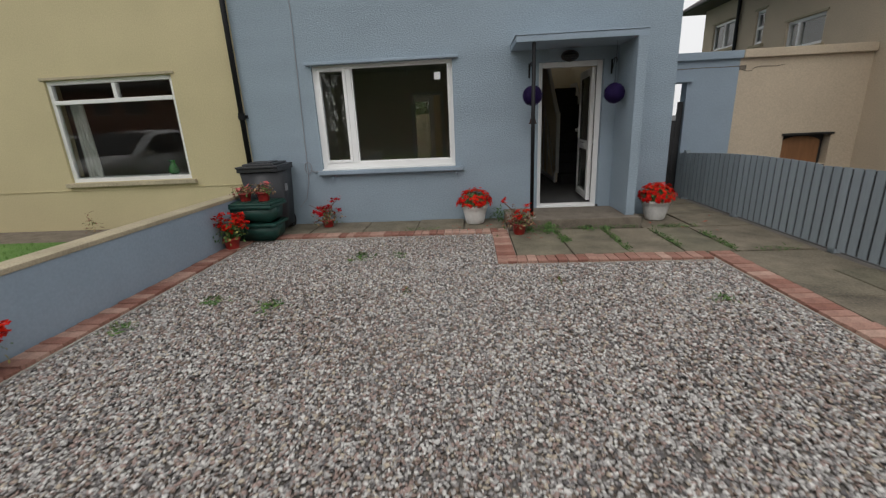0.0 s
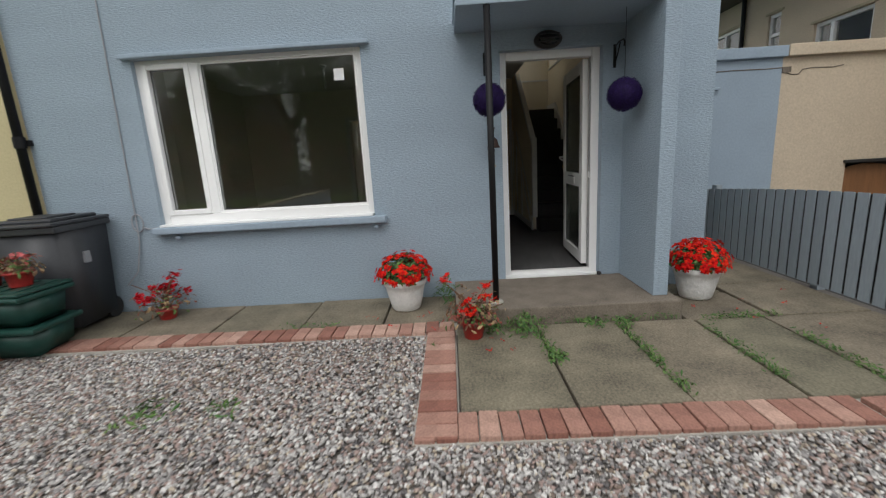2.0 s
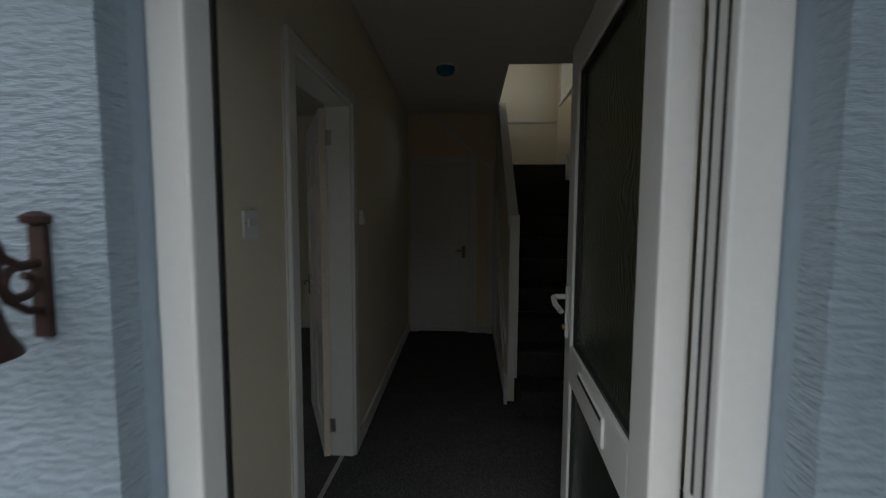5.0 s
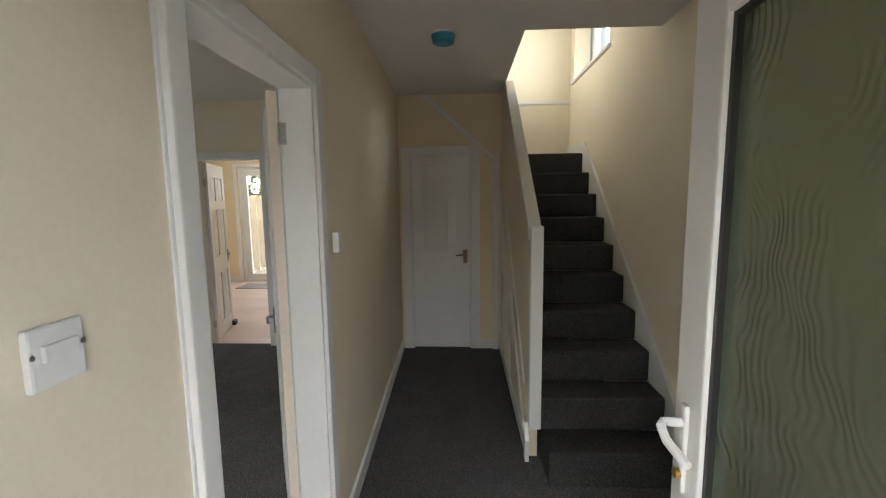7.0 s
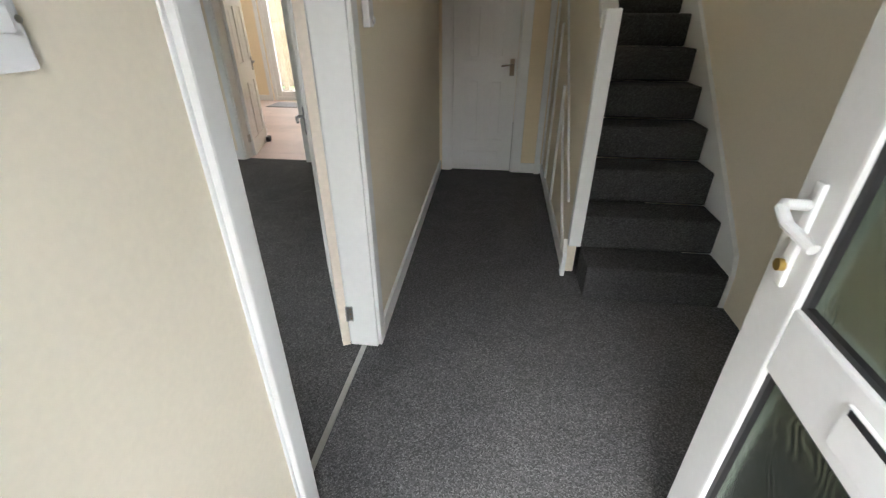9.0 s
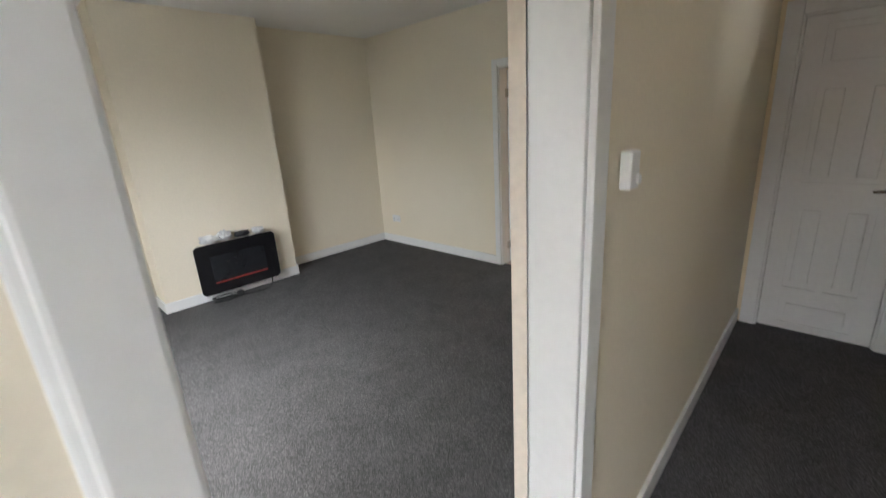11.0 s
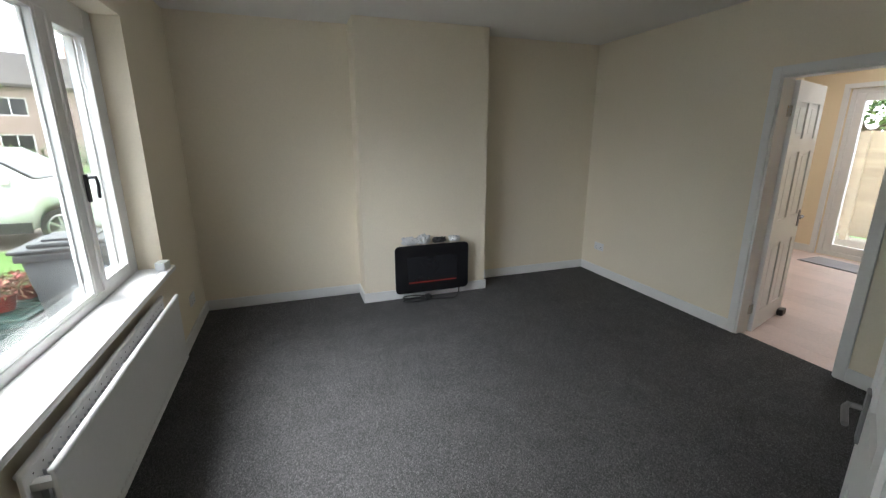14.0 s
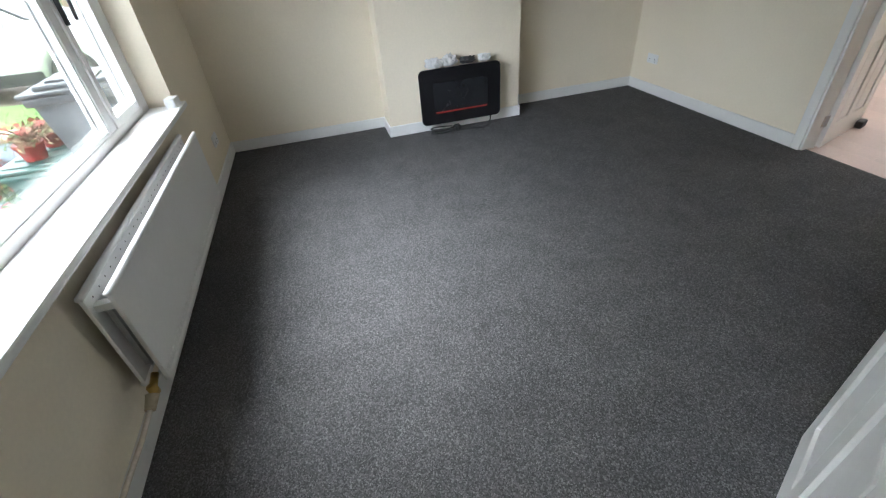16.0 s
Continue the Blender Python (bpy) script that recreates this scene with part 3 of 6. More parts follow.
# ---- inner doors ----
def lining(name, axis, a, b, h, w0, w1, label, arch=0.085, stop=0.0):
    """Lining and architraves of an opening from a to b along an axis, through the wall from w0 to w1.
    stop: how far a rebated door stop stands proud of the lining at a, on the w1 side."""
    ob = tagged(new(name), label, "door frame", "", "structure")

    def put(u0, u1, v0, v1, z0, z1, what, bev=0.004):
        r = (u0, u1, v0, v1, z0, z1) if axis == 'x' else (v0, v1, u0, u1, z0, z1)
        part(what, boxes(r, bev=bev), GLOSS, ob)
    t = 0.025
    put(a - 0.001, a + t, w0 - 0.004, w1 + 0.004, 0.002, h, "lining")
    put(b - t, b + 0.001, w0 - 0.004, w1 + 0.004, 0.002, h, "lining")
    put(a + t, b - t, w0 - 0.003, w1 + 0.003, h - t, h + 0.001, "lining")
    for v0, v1 in ((w0 - 0.020, w0 - 0.001), (w1 + 0.001, w1 + 0.020)):
        s = stop if v0 > w0 else 0.0
        put(a - arch + 0.012 + s, a + 0.012 + s, v0, v1, 0.002, h + arch - 0.012, "architrave", 0.006)
        put(b - 0.012, b + arch - 0.012, v0, v1, 0.002, h + arch - 0.012, "architrave", 0.006)
        put(a + 0.012 + s, b - 0.012, v0 + 0.001, v1 - 0.001, h - 0.012, h + arch - 0.012, "architrave", 0.006)
    if stop:
        put(a + t, a + stop + 0.010, w1 - 0.060, w1 + 0.0005, 0.003, h - t, "door_stop")
        part("strike_plate", boxes((w1 - 0.085, w1 - 0.062, a + t, a + t + 0.002, 0.87, 0.93)), STEEL, ob, "steel strike plate")
    return ob


lining("door_frame_living", 'y', 0.945, 1.782, 1.985, -0.262, -0.14, "white gloss frame of the living room doorway", 0.066, 0.063)
lining("door_frame_kitchen", 'x', -2.335, -1.62, 1.985, 4.444, 4.56, "white gloss frame of the kitchen doorway", 0.064)
lining("door_frame_hall_end", 'x', -0.11, 0.515, 1.98, 4.39, 4.44, "white gloss frame of the cupboard doorway")


def panel_door(name, width, height, x, y, turn, label, layout, side=1):
    """A leaf from its hinge edge along +x, with raised mouldings round sunk panels on both faces."""
    d = tagged(thing(name, x, y, 0.006, label, "door", "", turn), kind="structure")
    t = 0.018
    us = sorted({0.0, width, *(p[0] for p in layout), *(p[1] for p in layout)})
    bm = bmesh.new()
    for a, b in zip(us, us[1:]):
        z = 0.0
        for p in sorted((p for p in layout if p[0] <= a and p[1] >= b), key=lambda q: q[2]):
            box(bm, a, b, -t, t, z, p[2])
            z = p[3]
        box(bm, a, b, -t, t, z, height)
    bmesh.ops.remove_doubles(bm, verts=bm.verts, dist=1e-5)
    lf = part("leaf", bm, GLOSS, d)
    for u0, u1, z0, z1 in layout:
        bm = bmesh.new()
        box(bm, u0, u1, -0.006, 0.006, z0, z1)
        box(bm, u0 + 0.035, u1 - 0.035, -0.013, 0.013, z0 + 0.035, z1 - 0.035, 0.006)
        part("panel", bm, GLOSS, lf)
    return d


def lever(d, u, z, side, material=CHROME, label="chrome lever handle on a back plate"):
    s = side
    bm = boxes((u - 0.02, u + 0.02, min(s * 0.018, s * 0.026), max(s * 0.018, s * 0.026), z - 0.07, z + 0.07), bev=0.003)
    tube(bm, [(u, s * 0.022, z + 0.02), (u, s * 0.052, z + 0.02), (u - 0.025, s * 0.058, z + 0.021), (u - 0.095, s * 0.055, z + 0.013)], 0.0075, 10)
    part("lever_handle", bm, material, d, label)


def six(w, h):
    m, c = 0.095, 0.09
    p = (w - 2 * m - c) / 2
    out = []
    for z0, z1 in ((0.16, 0.72), (0.92, 1.44), (1.54, 1.80)):
        out += [(m, m + p, z0, z1), (m + p + c, w - m, z0, z1)]
    return out


def hinge(x, y, z, parent, turn=0):
    bm = boxes((-0.026, 0.028, -0.002, 0.002, 0, 0.08), bev=0.001)
    rod(bm, (0, -0.004, 0), (0, -0.004, 0.08), 0.005, 10)
    ob = part("hinge", bm, STEEL, parent, "steel butt hinge")
    ob.matrix_basis = pose(x, y, z, 0, 0, turn)
    for sx in (-0.02, 0.018):
        for sz in (0.014, 0.04, 0.066):
            b = boxes((sx - 0.0028, sx + 0.0028, -0.003, 0, sz - 0.0028, sz + 0.0028))
            part("screw", b, BRASS, ob)
    return ob


lr = panel_door("door_living", 0.79, 1.945, -0.284, 1.747, 116.3, "white panelled living room door standing open", six(0.79, 1.945))
part("hinge_edge", boxes((-0.003, 0.0, -0.018, 0.018, 0.0, 1.945)), mat("bare_cream_edge", (0.80, 0.71, 0.60), 0.6, 0.08, 3, 50, 0.05, 0.001), lr, "cream unpainted hinge edge of the door")
lever(lr, 0.735, 0.885, -1), lever(lr, 0.735, 0.885, 1)
frame_lr = bpy.data.objects["door_frame_living"]
hinge(-0.266, 1.754, 0.145, frame_lr), hinge(-0.266, 1.754, 1.757, frame_lr)
kd = panel_door("door_kitchen", 0.70, 1.945, -2.306, 4.582, 107.5, "white six panel kitchen door wedged open", six(0.70, 1.945))
lever(kd, 0.645, 0.88, -1)
for z in (0.16, 1.70):
    hinge(-2.309, 4.557, z, bpy.data.objects["door_frame_kitchen"], 90)
part("door_wedge", boxes((0.58, 0.68, -0.07, -0.02, -0.004, 0.055), bev=0.012), BLACK_MATT, kd, "dark rubber wedge")
hd = panel_door("door_hall_end", 0.57, 1.95, -0.083, 4.43, 0, "white moulded cupboard door at the end of the hall",
                [(0.10, 0.26, 1.0, 1.58), (0.31, 0.47, 1.0, 1.58), (0.10, 0.26, 0.30, 0.86), (0.31, 0.47, 0.30, 0.86), (0.10, 0.47, 0.05, 0.22), (0.10, 0.47, 1.66, 1.90)])
lever(hd, 0.525, 0.95, -1, DARK_BRASS, "dark brass lever handle on a back plate")


# ---- front of the house ----
solid("porch_step", boxes((-0.45, 1.30, -0.83, 0.0, -0.25, -0.02), bev=0.012), CONCRETE, "worn concrete doorstep", "step")
solid("porch_wing_wall", boxes((1.128, 1.245, -0.70, 0.0, -0.02, 2.20), bev=0.008), BLUE, "pale blue rendered porch side wall", "wall")
canopy = bmesh.new()
box(canopy, -0.345, 1.25, -0.685, 0.0, 2.20, 2.275, 0.008)
box(canopy, -0.355, 1.26, -0.695, 0.0, 2.276, 2.290, 0.004)
solid("porch_canopy", canopy, BLUE_SMOOTH, "flat blue painted porch canopy slab", "canopy")

post = thing("porch_post", -0.120, -0.655, -0.02, "slim black metal post holding up the porch canopy", "post")
part("pole", rod(bmesh.new(), (0, 0, 0), (0, 0, 2.22), 0.025, 20), BLACK, post, smooth=True)
part("mortar_foot", lathe([(0.06, 0.0), (0.055, 0.012), (0.03, 0.022)], 14), MORTAR, post, "rough pale mortar collar")

pipe = thing("drainpipe", -4.33, -0.06, G, "black cast drainpipe between the two houses", "drainpipe")
bm = rod(bmesh.new(), (0, 0, 0.5), (0, 0, 5.2), 0.036, 16)
part("pipe", bm, BLACK, pipe, smooth=True)
for z in (1.62, 3.4):
    bm = rod(bmesh.new(), (0, 0, z), (0, 0, z + 0.10), 0.047, 16)
    box(bm, -0.07, 0.07, 0.02, 0.058, z + 0.02, z + 0.07)
    part("collar", bm, BLACK, pipe)

cable = thing("wall_cable", -3.42, 0, 0.0, "thin grey cable clipped down the rendered wall", "cable")
bm = tube(bmesh.new(), [(0.01, -0.008, 5.2), (0.02, -0.008, 2.85), (0.0, -0.008, 2.0), (-0.02, -0.009, 1.2), (-0.03, -0.01, 0.75), (-0.035, -0.02, 0.52), (-0.10, -0.03, 0.25), (-0.22, -0.04, 0.12)], 0.006, 6)
part("cable", bm, WIRE, cable)
bm = bmesh.new()
loop = [(-0.02 + 0.055 * math.cos(a), -0.012, 0.72 + 0.085 * math.sin(a)) for a in np.linspace(0, 2 * math.pi, 15)]
tube(bm, loop, 0.006, 6)
tube(bm, [(0.02, -0.012, 0.68), (0.09, -0.014, 0.655), (0.17, -0.012, 0.67)], 0.006, 6)
part("loose_loop", bm, WIRE, cable)
for x in (-3.05, -1.16):
    ob = thing("sill_pipe", x, 0, 0.565, "small blue painted overflow pipe stub under the sill", "pipe", "overflow stubs")
    part("stub", rod(bmesh.new(), (0, 0.0, 0), (0, -0.06, -0.005), 0.019, 14), BLUE_SMOOTH, ob, smooth=True)

lampo = thing("porch_lamp", 0.46, 0.0, 2.10, "black oval bulkhead lamp above the front door", "lamp")
bm = lathe([(0.12, 0.0), (0.12, 0.03), (0.10, 0.055)], 24, (1, 0.62))
bmesh.ops.rotate(bm, verts=bm.verts, matrix=Matrix.Rotation(radians(90), 3, 'X'))
part("housing", bm, BLACK_MATT, lampo)
bm = lathe([(0.085, 0.055), (0.075, 0.075), (0.04, 0.085)], 24, (1, 0.6))
bmesh.ops.rotate(bm, verts=bm.verts, matrix=Matrix.Rotation(radians(90), 3, 'X'))
part("lens", bm, BLACK_SHINE, lampo, smooth=True)
for z in (-0.03, 0.0, 0.03):
    part("guard_bar", boxes((-0.085, 0.085, -0.092, -0.086, z - 0.004, z + 0.004)), BLACK_MATT, lampo)


def hook(x, y, z):
    ob = thing("wall_bracket", x, y, z, "curled black iron hanging basket bracket", "bracket", "porch brackets")
    bm = boxes((-0.012, 0.012, -0.006, 0.0, -0.14, 0.05))
    tube(bm, [(0, -0.005, 0.03), (0, -0.10, 0.05), (0, -0.19, 0.045), (0, -0.215, 0.015), (0, -0.20, -0.01)], 0.006, 6)
    tube(bm, [(0, -0.005, -0.12), (0, -0.07, -0.04), (0, -0.12, 0.04)], 0.005, 6)
    part("bracket", bm, BLACK, ob)


hook(1.04, 0.0, 1.98), hook(-0.09, 0.0, 1.98)


def leaf_mesh(centres, normals, sizes, petals=1, long=1.0, cup=0.25, rng=None):
    """Small bent leaves, or flowers of several petals, as verts and faces."""
    vs, fs = [], []
    for c, n, s in zip(centres, normals, sizes):
        n = Vector(n).normalized()
        u = n.orthogonal().normalized()
        v = n.cross(u)
        a0 = rng.uniform(0, 6.28)
        for k in range(petals):
            a = a0 + 2 * math.pi * k / petals
            d, e = u * math.cos(a) + v * math.sin(a), v * math.cos(a) - u * math.sin(a)
            w = s * (0.62 if petals > 1 else 0.42) * rng.uniform(0.8, 1.15)
            m = len(vs)
            lift = n * s * cup * rng.uniform(0.4, 1.3)
            far = s * long * rng.uniform(0.85, 1.1)
            for p in (c, c + d * far * 0.55 + e * w * 0.6 + lift * 0.5, c + d * far + e * w * 0.25 + lift * 0.4, c + d * far - e * w * 0.25 + lift * 0.4, c + d * far * 0.55 - e * w * 0.6 + lift * 0.5, c + d * far * 0.6 + lift * 0.9):
                vs.append(p)
            fs += [(m, m + 1, m + 5), (m + 1, m + 2, m + 5), (m + 2, m + 3, m + 5), (m + 3, m + 4, m + 5), (m + 4, m, m + 5)]
    return vs, fs


def part_raw(name, vs, fs, material, parent, label=""):
    ob = raw(name, [tuple(v) for v in vs], fs, material)
    ob.parent = parent
    return tagged(ob, label, kind="stuff")


def dome(rng, count, r, h, base, inner=0.75, spread=0.0):
    pts, nrm = [], []
    for _ in range(count):
        a, q = rng.uniform(0, 6.283), rng.uniform(0, 1) ** 0.6
        th = q * 1.62
        k = rng.uniform(inner, 1.0) * (1 + rng.gauss(0, spread))
        p = Vector((r * k * math.sin(th) * math.cos(a), r * k * math.sin(th) * math.sin(a), base + h * k * math.cos(th)))
        pts.append(p)
        nrm.append((math.sin(th) * math.cos(a) + rng.gauss(0, 0.25), math.sin(th) * math.sin(a) + rng.gauss(0, 0.25), math.cos(th) + 0.25))
    return pts, nrm


def big_pot(x, y, seed, lean):
    rng = random.Random(seed)
    ob = thing("flower_pot", x, y, G, "white moulded plant pot full of bright red busy lizzies", "plant pot", "white flower pots", lean)
    prof = [(u * 0.9, v * 0.92) for u, v in ((0.132, 0.0), (0.143, 0.012), (0.166, 0.10), (0.188, 0.20), (0.200, 0.245), (0.212, 0.252), (0.217, 0.265), (0.217, 0.293), (0.209, 0.302), (0.193, 0.294), (0.183, 0.255))]
    part("pot", lathe(prof, 40), WHITE_POT, ob, smooth=True)
    part("compost", lathe([(0.162, 0.225), (0.162, 0.24), (0.02, 0.25)], 24), SOIL, ob)
    pts, nrm = dome(rng, 620, 0.235, 0.195, 0.295, 0.45)
    part_raw("foliage", *leaf_mesh(pts, nrm, [rng.uniform(0.035, 0.06) for _ in pts], 1, 1.0, 0.3, rng), LEAF, ob)
    pts, nrm = dome(rng, 165, 0.25, 0.215, 0.295, 0.92, 0.04)
    part_raw("blossom", *leaf_mesh(pts, nrm, [rng.uniform(0.024, 0.036) for _ in pts], 5, 1.0, 0.35, rng), PETAL, ob)
    return ob


big_pot(-0.90, -0.30, 3, 0), big_pot(1.65, -0.38, 8, 70)


def small_plant(name, x, y, z, seed, label, flowers, petal, leaf, spread=0.2, tall=0.22, leaves=160, pot=0.085, deep=0.14, group="red potted plants", stems=14, leggy=0.3):
    rng = random.Random(seed)
    ob = thing(name, x, y, z, label, "potted plant", group)
    part("pot", lathe([(pot * 0.72, 0.0), (pot * 0.76, 0.008), (pot * 0.95, deep * 0.85), (pot * 1.06, deep * 0.86), (pot * 1.06, deep), (pot * 0.9, deep)], 22), RED_POT, ob, smooth=True)
    bm = bmesh.new()
    tips = []
    for i in range(stems):
        a = rng.uniform(0, 6.283)
        q = rng.uniform(0.3, 1.0)
        e = Vector((spread * q * math.cos(a), spread * q * math.sin(a), deep + tall * rng.uniform(0.35, 1.0 + leggy * (i % 4 == 0))))
        m = Vector((e.x * 0.35, e.y * 0.35, deep + (e.z - deep) * 0.6))
        tube(bm, [(e.x * 0.08, e.y * 0.08, deep * 0.8), m, e], 0.004, 5)
        tips.append(e)
    tagged(part("stems", bm, leaf[0] if isinstance(leaf, list) else leaf, ob), kind="stuff")
    pts, nrm = dome(rng, leaves, spread, tall, deep, 0.3, 0.15)
    part_raw("foliage", *leaf_mesh(pts, nrm, [rng.uniform(0.03, 0.055) for _ in pts], 1, 1.0, 0.3, rng), leaf, ob)
    pts, nrm = [], []
    for e in tips[:flowers]:
        for _ in range(7):
            pts.append(e + Vector((rng.gauss(0, 0.022), rng.gauss(0, 0.022), rng.gauss(0.01, 0.016))))
            nrm.append((rng.gauss(0, 0.7), rng.gauss(0, 0.7), 1))
    if pts:
        part_raw("blossom", *leaf_mesh(pts, nrm, [rng.uniform(0.018, 0.029) for _ in pts], 5, 1.0, 0.3, rng), petal, ob)
    return ob


small_plant("geranium", -4.06, -1.36, G, 21, "red geranium with yellowing leaves by the low wall", 40, PETAL, WEED, 0.23, 0.24, 170, 0.10, 0.14, stems=40)
small_plant("geranium", -4.09, -4.32, G, 22, "red geranium in a red pot on the brick edging", 30, PETAL, WEED, 0.2, 0.20, 120, 0.10, 0.14, stems=30)
small_plant("geranium", -3.14, -0.26, G, 23, "leggy crimson geranium in a small pot under the window", 20, PETAL_DEEP, DRY, 0.26, 0.20, 130, 0.09, 0.10, stems=22, leggy=0.9)
small_plant("begonia", -0.33, -1.02, G, 24, "straggly half-withered red begonia in a red pot beside the step", 8, PETAL, DRY, 0.24, 0.21, 340, 0.09, 0.14, stems=22)

bx = -3.93
box_group = []


def recycling_box(z, turn, lid):
    ob = thing("recycling_box", bx, -0.87, z, "dark green plastic recycling box stacked by the wheelie bin", "storage box", "stacked recycling boxes", turn)
    bm = bmesh.new()
    r = bmesh.ops.create_cube(bm, size=1.0)
    bmesh.ops.scale(bm, vec=(0.66, 0.42, 0.25), verts=r["verts"])
    bmesh.ops.translate(bm, vec=(0, 0, 0.125), verts=r["verts"])
    for v in bm.verts:
        if v.co.z < 0.1:
            v.co.x *= 0.9
            v.co.y *= 0.86
    bmesh.ops.bevel(bm, geom=[e for e in bm.edges], offset=0.045, segments=3, affect='EDGES')
    part("tub", bm, GREEN_BOX, ob, smooth=True)
    part("rim", boxes((-0.352, 0.352, -0.232, 0.232, 0.205, 0.25), bev=0.02), GREEN_BOX, ob)
    if lid:
        bm = boxes((-0.345, 0.345, -0.225, 0.225, 0.251, 0.275), bev=0.011)
        for i in range(4):
            box(bm, -0.28 + i * 0.15, -0.17 + i * 0.15, -0.17, 0.17, 0.272, 0.284, 0.006)
        part("lid", bm, GREEN_BOX, ob, "ribbed green lid")
    return ob


recycling_box(G, 2, False), recycling_box(G + 0.252, -3, True)
small_plant("dried_plant", -4.05, -0.86, G + 0.537, 31, "dried brown plant in a red pot on the box lid", 3, PETAL_PINK, DRY, 0.17, 0.10, 160, 0.085, 0.11, "dried plants")
small_plant("dried_plant", -3.78, -0.88, G + 0.537, 32, "withered brown trailing plant in a red pot on the box lid", 2, PETAL_PINK, DRY, 0.16, 0.13, 170, 0.09, 0.12, "dried plants")


def wheelie_bin(x, y, turn):
    ob = thing("wheelie_bin", x, y, G, "dark grey wheelie bin with its lid shut against the wall", "bin", "", turn)
    bm = bmesh.new()
    r = bmesh.ops.create_cube(bm, size=1.0)
    bmesh.ops.scale(bm, vec=(0.55, 0.60, 0.90), verts=r["verts"])
    bmesh.ops.translate(bm, vec=(0, 0, 0.49), verts=r["verts"])
    for v in bm.verts:
        if v.co.z < 0.3:
            v.co.x *= 0.80
            v.co.y = v.co.y * 0.78 + 0.05
    bmesh.ops.bevel(bm, geom=[e for e in bm.edges], offset=0.03, segments=3, affect='EDGES')
    part("body", bm, GREY_BIN, ob, smooth=True)
    part("rim", boxes((-0.29, 0.29, -0.32, 0.31, 0.90, 0.955), bev=0.014), GREY_BIN, ob)
    bm = boxes((-0.295, 0.295, -0.345, 0.31, 0.956, 0.985), bev=0.013)
    box(bm, -0.23, 0.23, -0.26, 0.24, 0.980, 1.015, 0.016)
    box(bm, -0.16, 0.16, -0.20, 0.10, 1.012, 1.03, 0.009)
    part("lid", bm, GREY_BIN, ob)
    part("handle", tube(bmesh.new(), [(-0.22, 0.31, 0.93), (-0.22, 0.36, 0.955), (0.22, 0.36, 0.955), (0.22, 0.31, 0.93)], 0.014, 8), GREY_BIN, ob)
    for s in (-0.19, 0.19):
        w = rod(bmesh.new(), (s - 0.025, 0.24, 0.10), (s + 0.025, 0.24, 0.10), 0.10, 20)
        part("wheel", w, TYRE, ob)
    part("number_mark", boxes((0.245, 0.2785, -0.06, 0.0, 0.60, 0.70)), WIRE, ob, "faded pale house number on the side")


wheelie_bin(-3.93, -0.38, 4)

# purple topiary balls under the canopy
for i, (x, y, z) in enumerate(((-0.10, -0.42, 1.585), (0.965, -0.42, 1.565))):
    rng = random.Random(50 + i)
    ob = thing("topiary_ball", x, y, z - 0.14, "dark purple artificial topiary ball hung in the porch", "decoration", "purple topiary balls")
    pts, nrm = [], []
    for _ in range(3600):
        d = Vector((rng.gauss(0, 1), rng.gauss(0, 1), rng.gauss(0, 1))).normalized()
        pts.append(Vector((0, 0, 0.14)) + d * rng.uniform(0.122, 0.130))
        nrm.append(d + Vector((rng.gauss(0, 0.6), rng.gauss(0, 0.6), rng.gauss(0, 0.6))))
    part_raw("foliage", *leaf_mesh(pts, nrm, [rng.uniform(0.008, 0.013) for _ in pts], 1, 1.0, 0.2, rng), PURPLE, ob)
    part("core", lathe([(0.123 * math.sin(math.pi * k / 14), 0.14 - 0.123 * math.cos(math.pi * k / 14)) for k in range(1, 14)], 24), PURPLE, ob, smooth=True)
    part("hanging_wire", rod(bmesh.new(), (0, 0, 0.25), (0, 0, 2.205 - z + 0.14), 0.002, 5), BLACK, ob)

bell = thing("door_bell", -0.045, 0.0, 1.133, "rusty cast iron bell on a scrolled wall bracket", "bell")
part("back_plate", boxes((-0.012, 0.012, -0.010, 0.002, 0.085, 0.235), bev=0.004), IRON, bell)
part("finial", lathe([(0.004, 0.0), (0.017, 0.005), (0.018, 0.013), (0.006, 0.02)], 14, at=(0, -0.006, 0.232)), IRON, bell)
def curl(cy, cz, r0, a0, a1, n=16, shrink=0.55):
    """A flat scroll in the bracket's plane."""
    return [(0, cy + r0 * (1 - shrink * k / n) * math.cos(a0 + (a1 - a0) * k / n), cz + r0 * (1 - shrink * k / n) * math.sin(a0 + (a1 - a0) * k / n)) for k in range(n + 1)]
part("arm", tube(bmesh.new(), [(0, -0.008, 0.185), (0, -0.03, 0.182), (0, -0.05, 0.195), (0, -0.062, 0.222), (0, -0.078, 0.236), (0, -0.098, 0.236), (0, -0.118, 0.224), (0, -0.135, 0.228), (0, -0.150, 0.244), (0, -0.158, 0.250)], 0.0065, 8), IRON, bell)
part("arm_tip", lathe([(0.003, 0.0), (0.011, 0.006), (0.011, 0.015), (0.003, 0.021)], 10, at=(0, -0.158, 0.240)), IRON, bell)
part("scroll", tube(bmesh.new(), curl(-0.030, 0.160, 0.024, 1.5, 7.6), 0.0055, 7), IRON, bell)
part("scroll", tube(bmesh.new(), curl(-0.092, 0.212, 0.022, 1.2, -4.4), 0.005, 7), IRON, bell)
part("scroll", tube(bmesh.new(), [(0, -0.008, 0.12), (0, -0.025, 0.125), (0, -0.048, 0.142), (0, -0.058, 0.165), (0, -0.055, 0.195)], 0.0055, 7), IRON, bell)
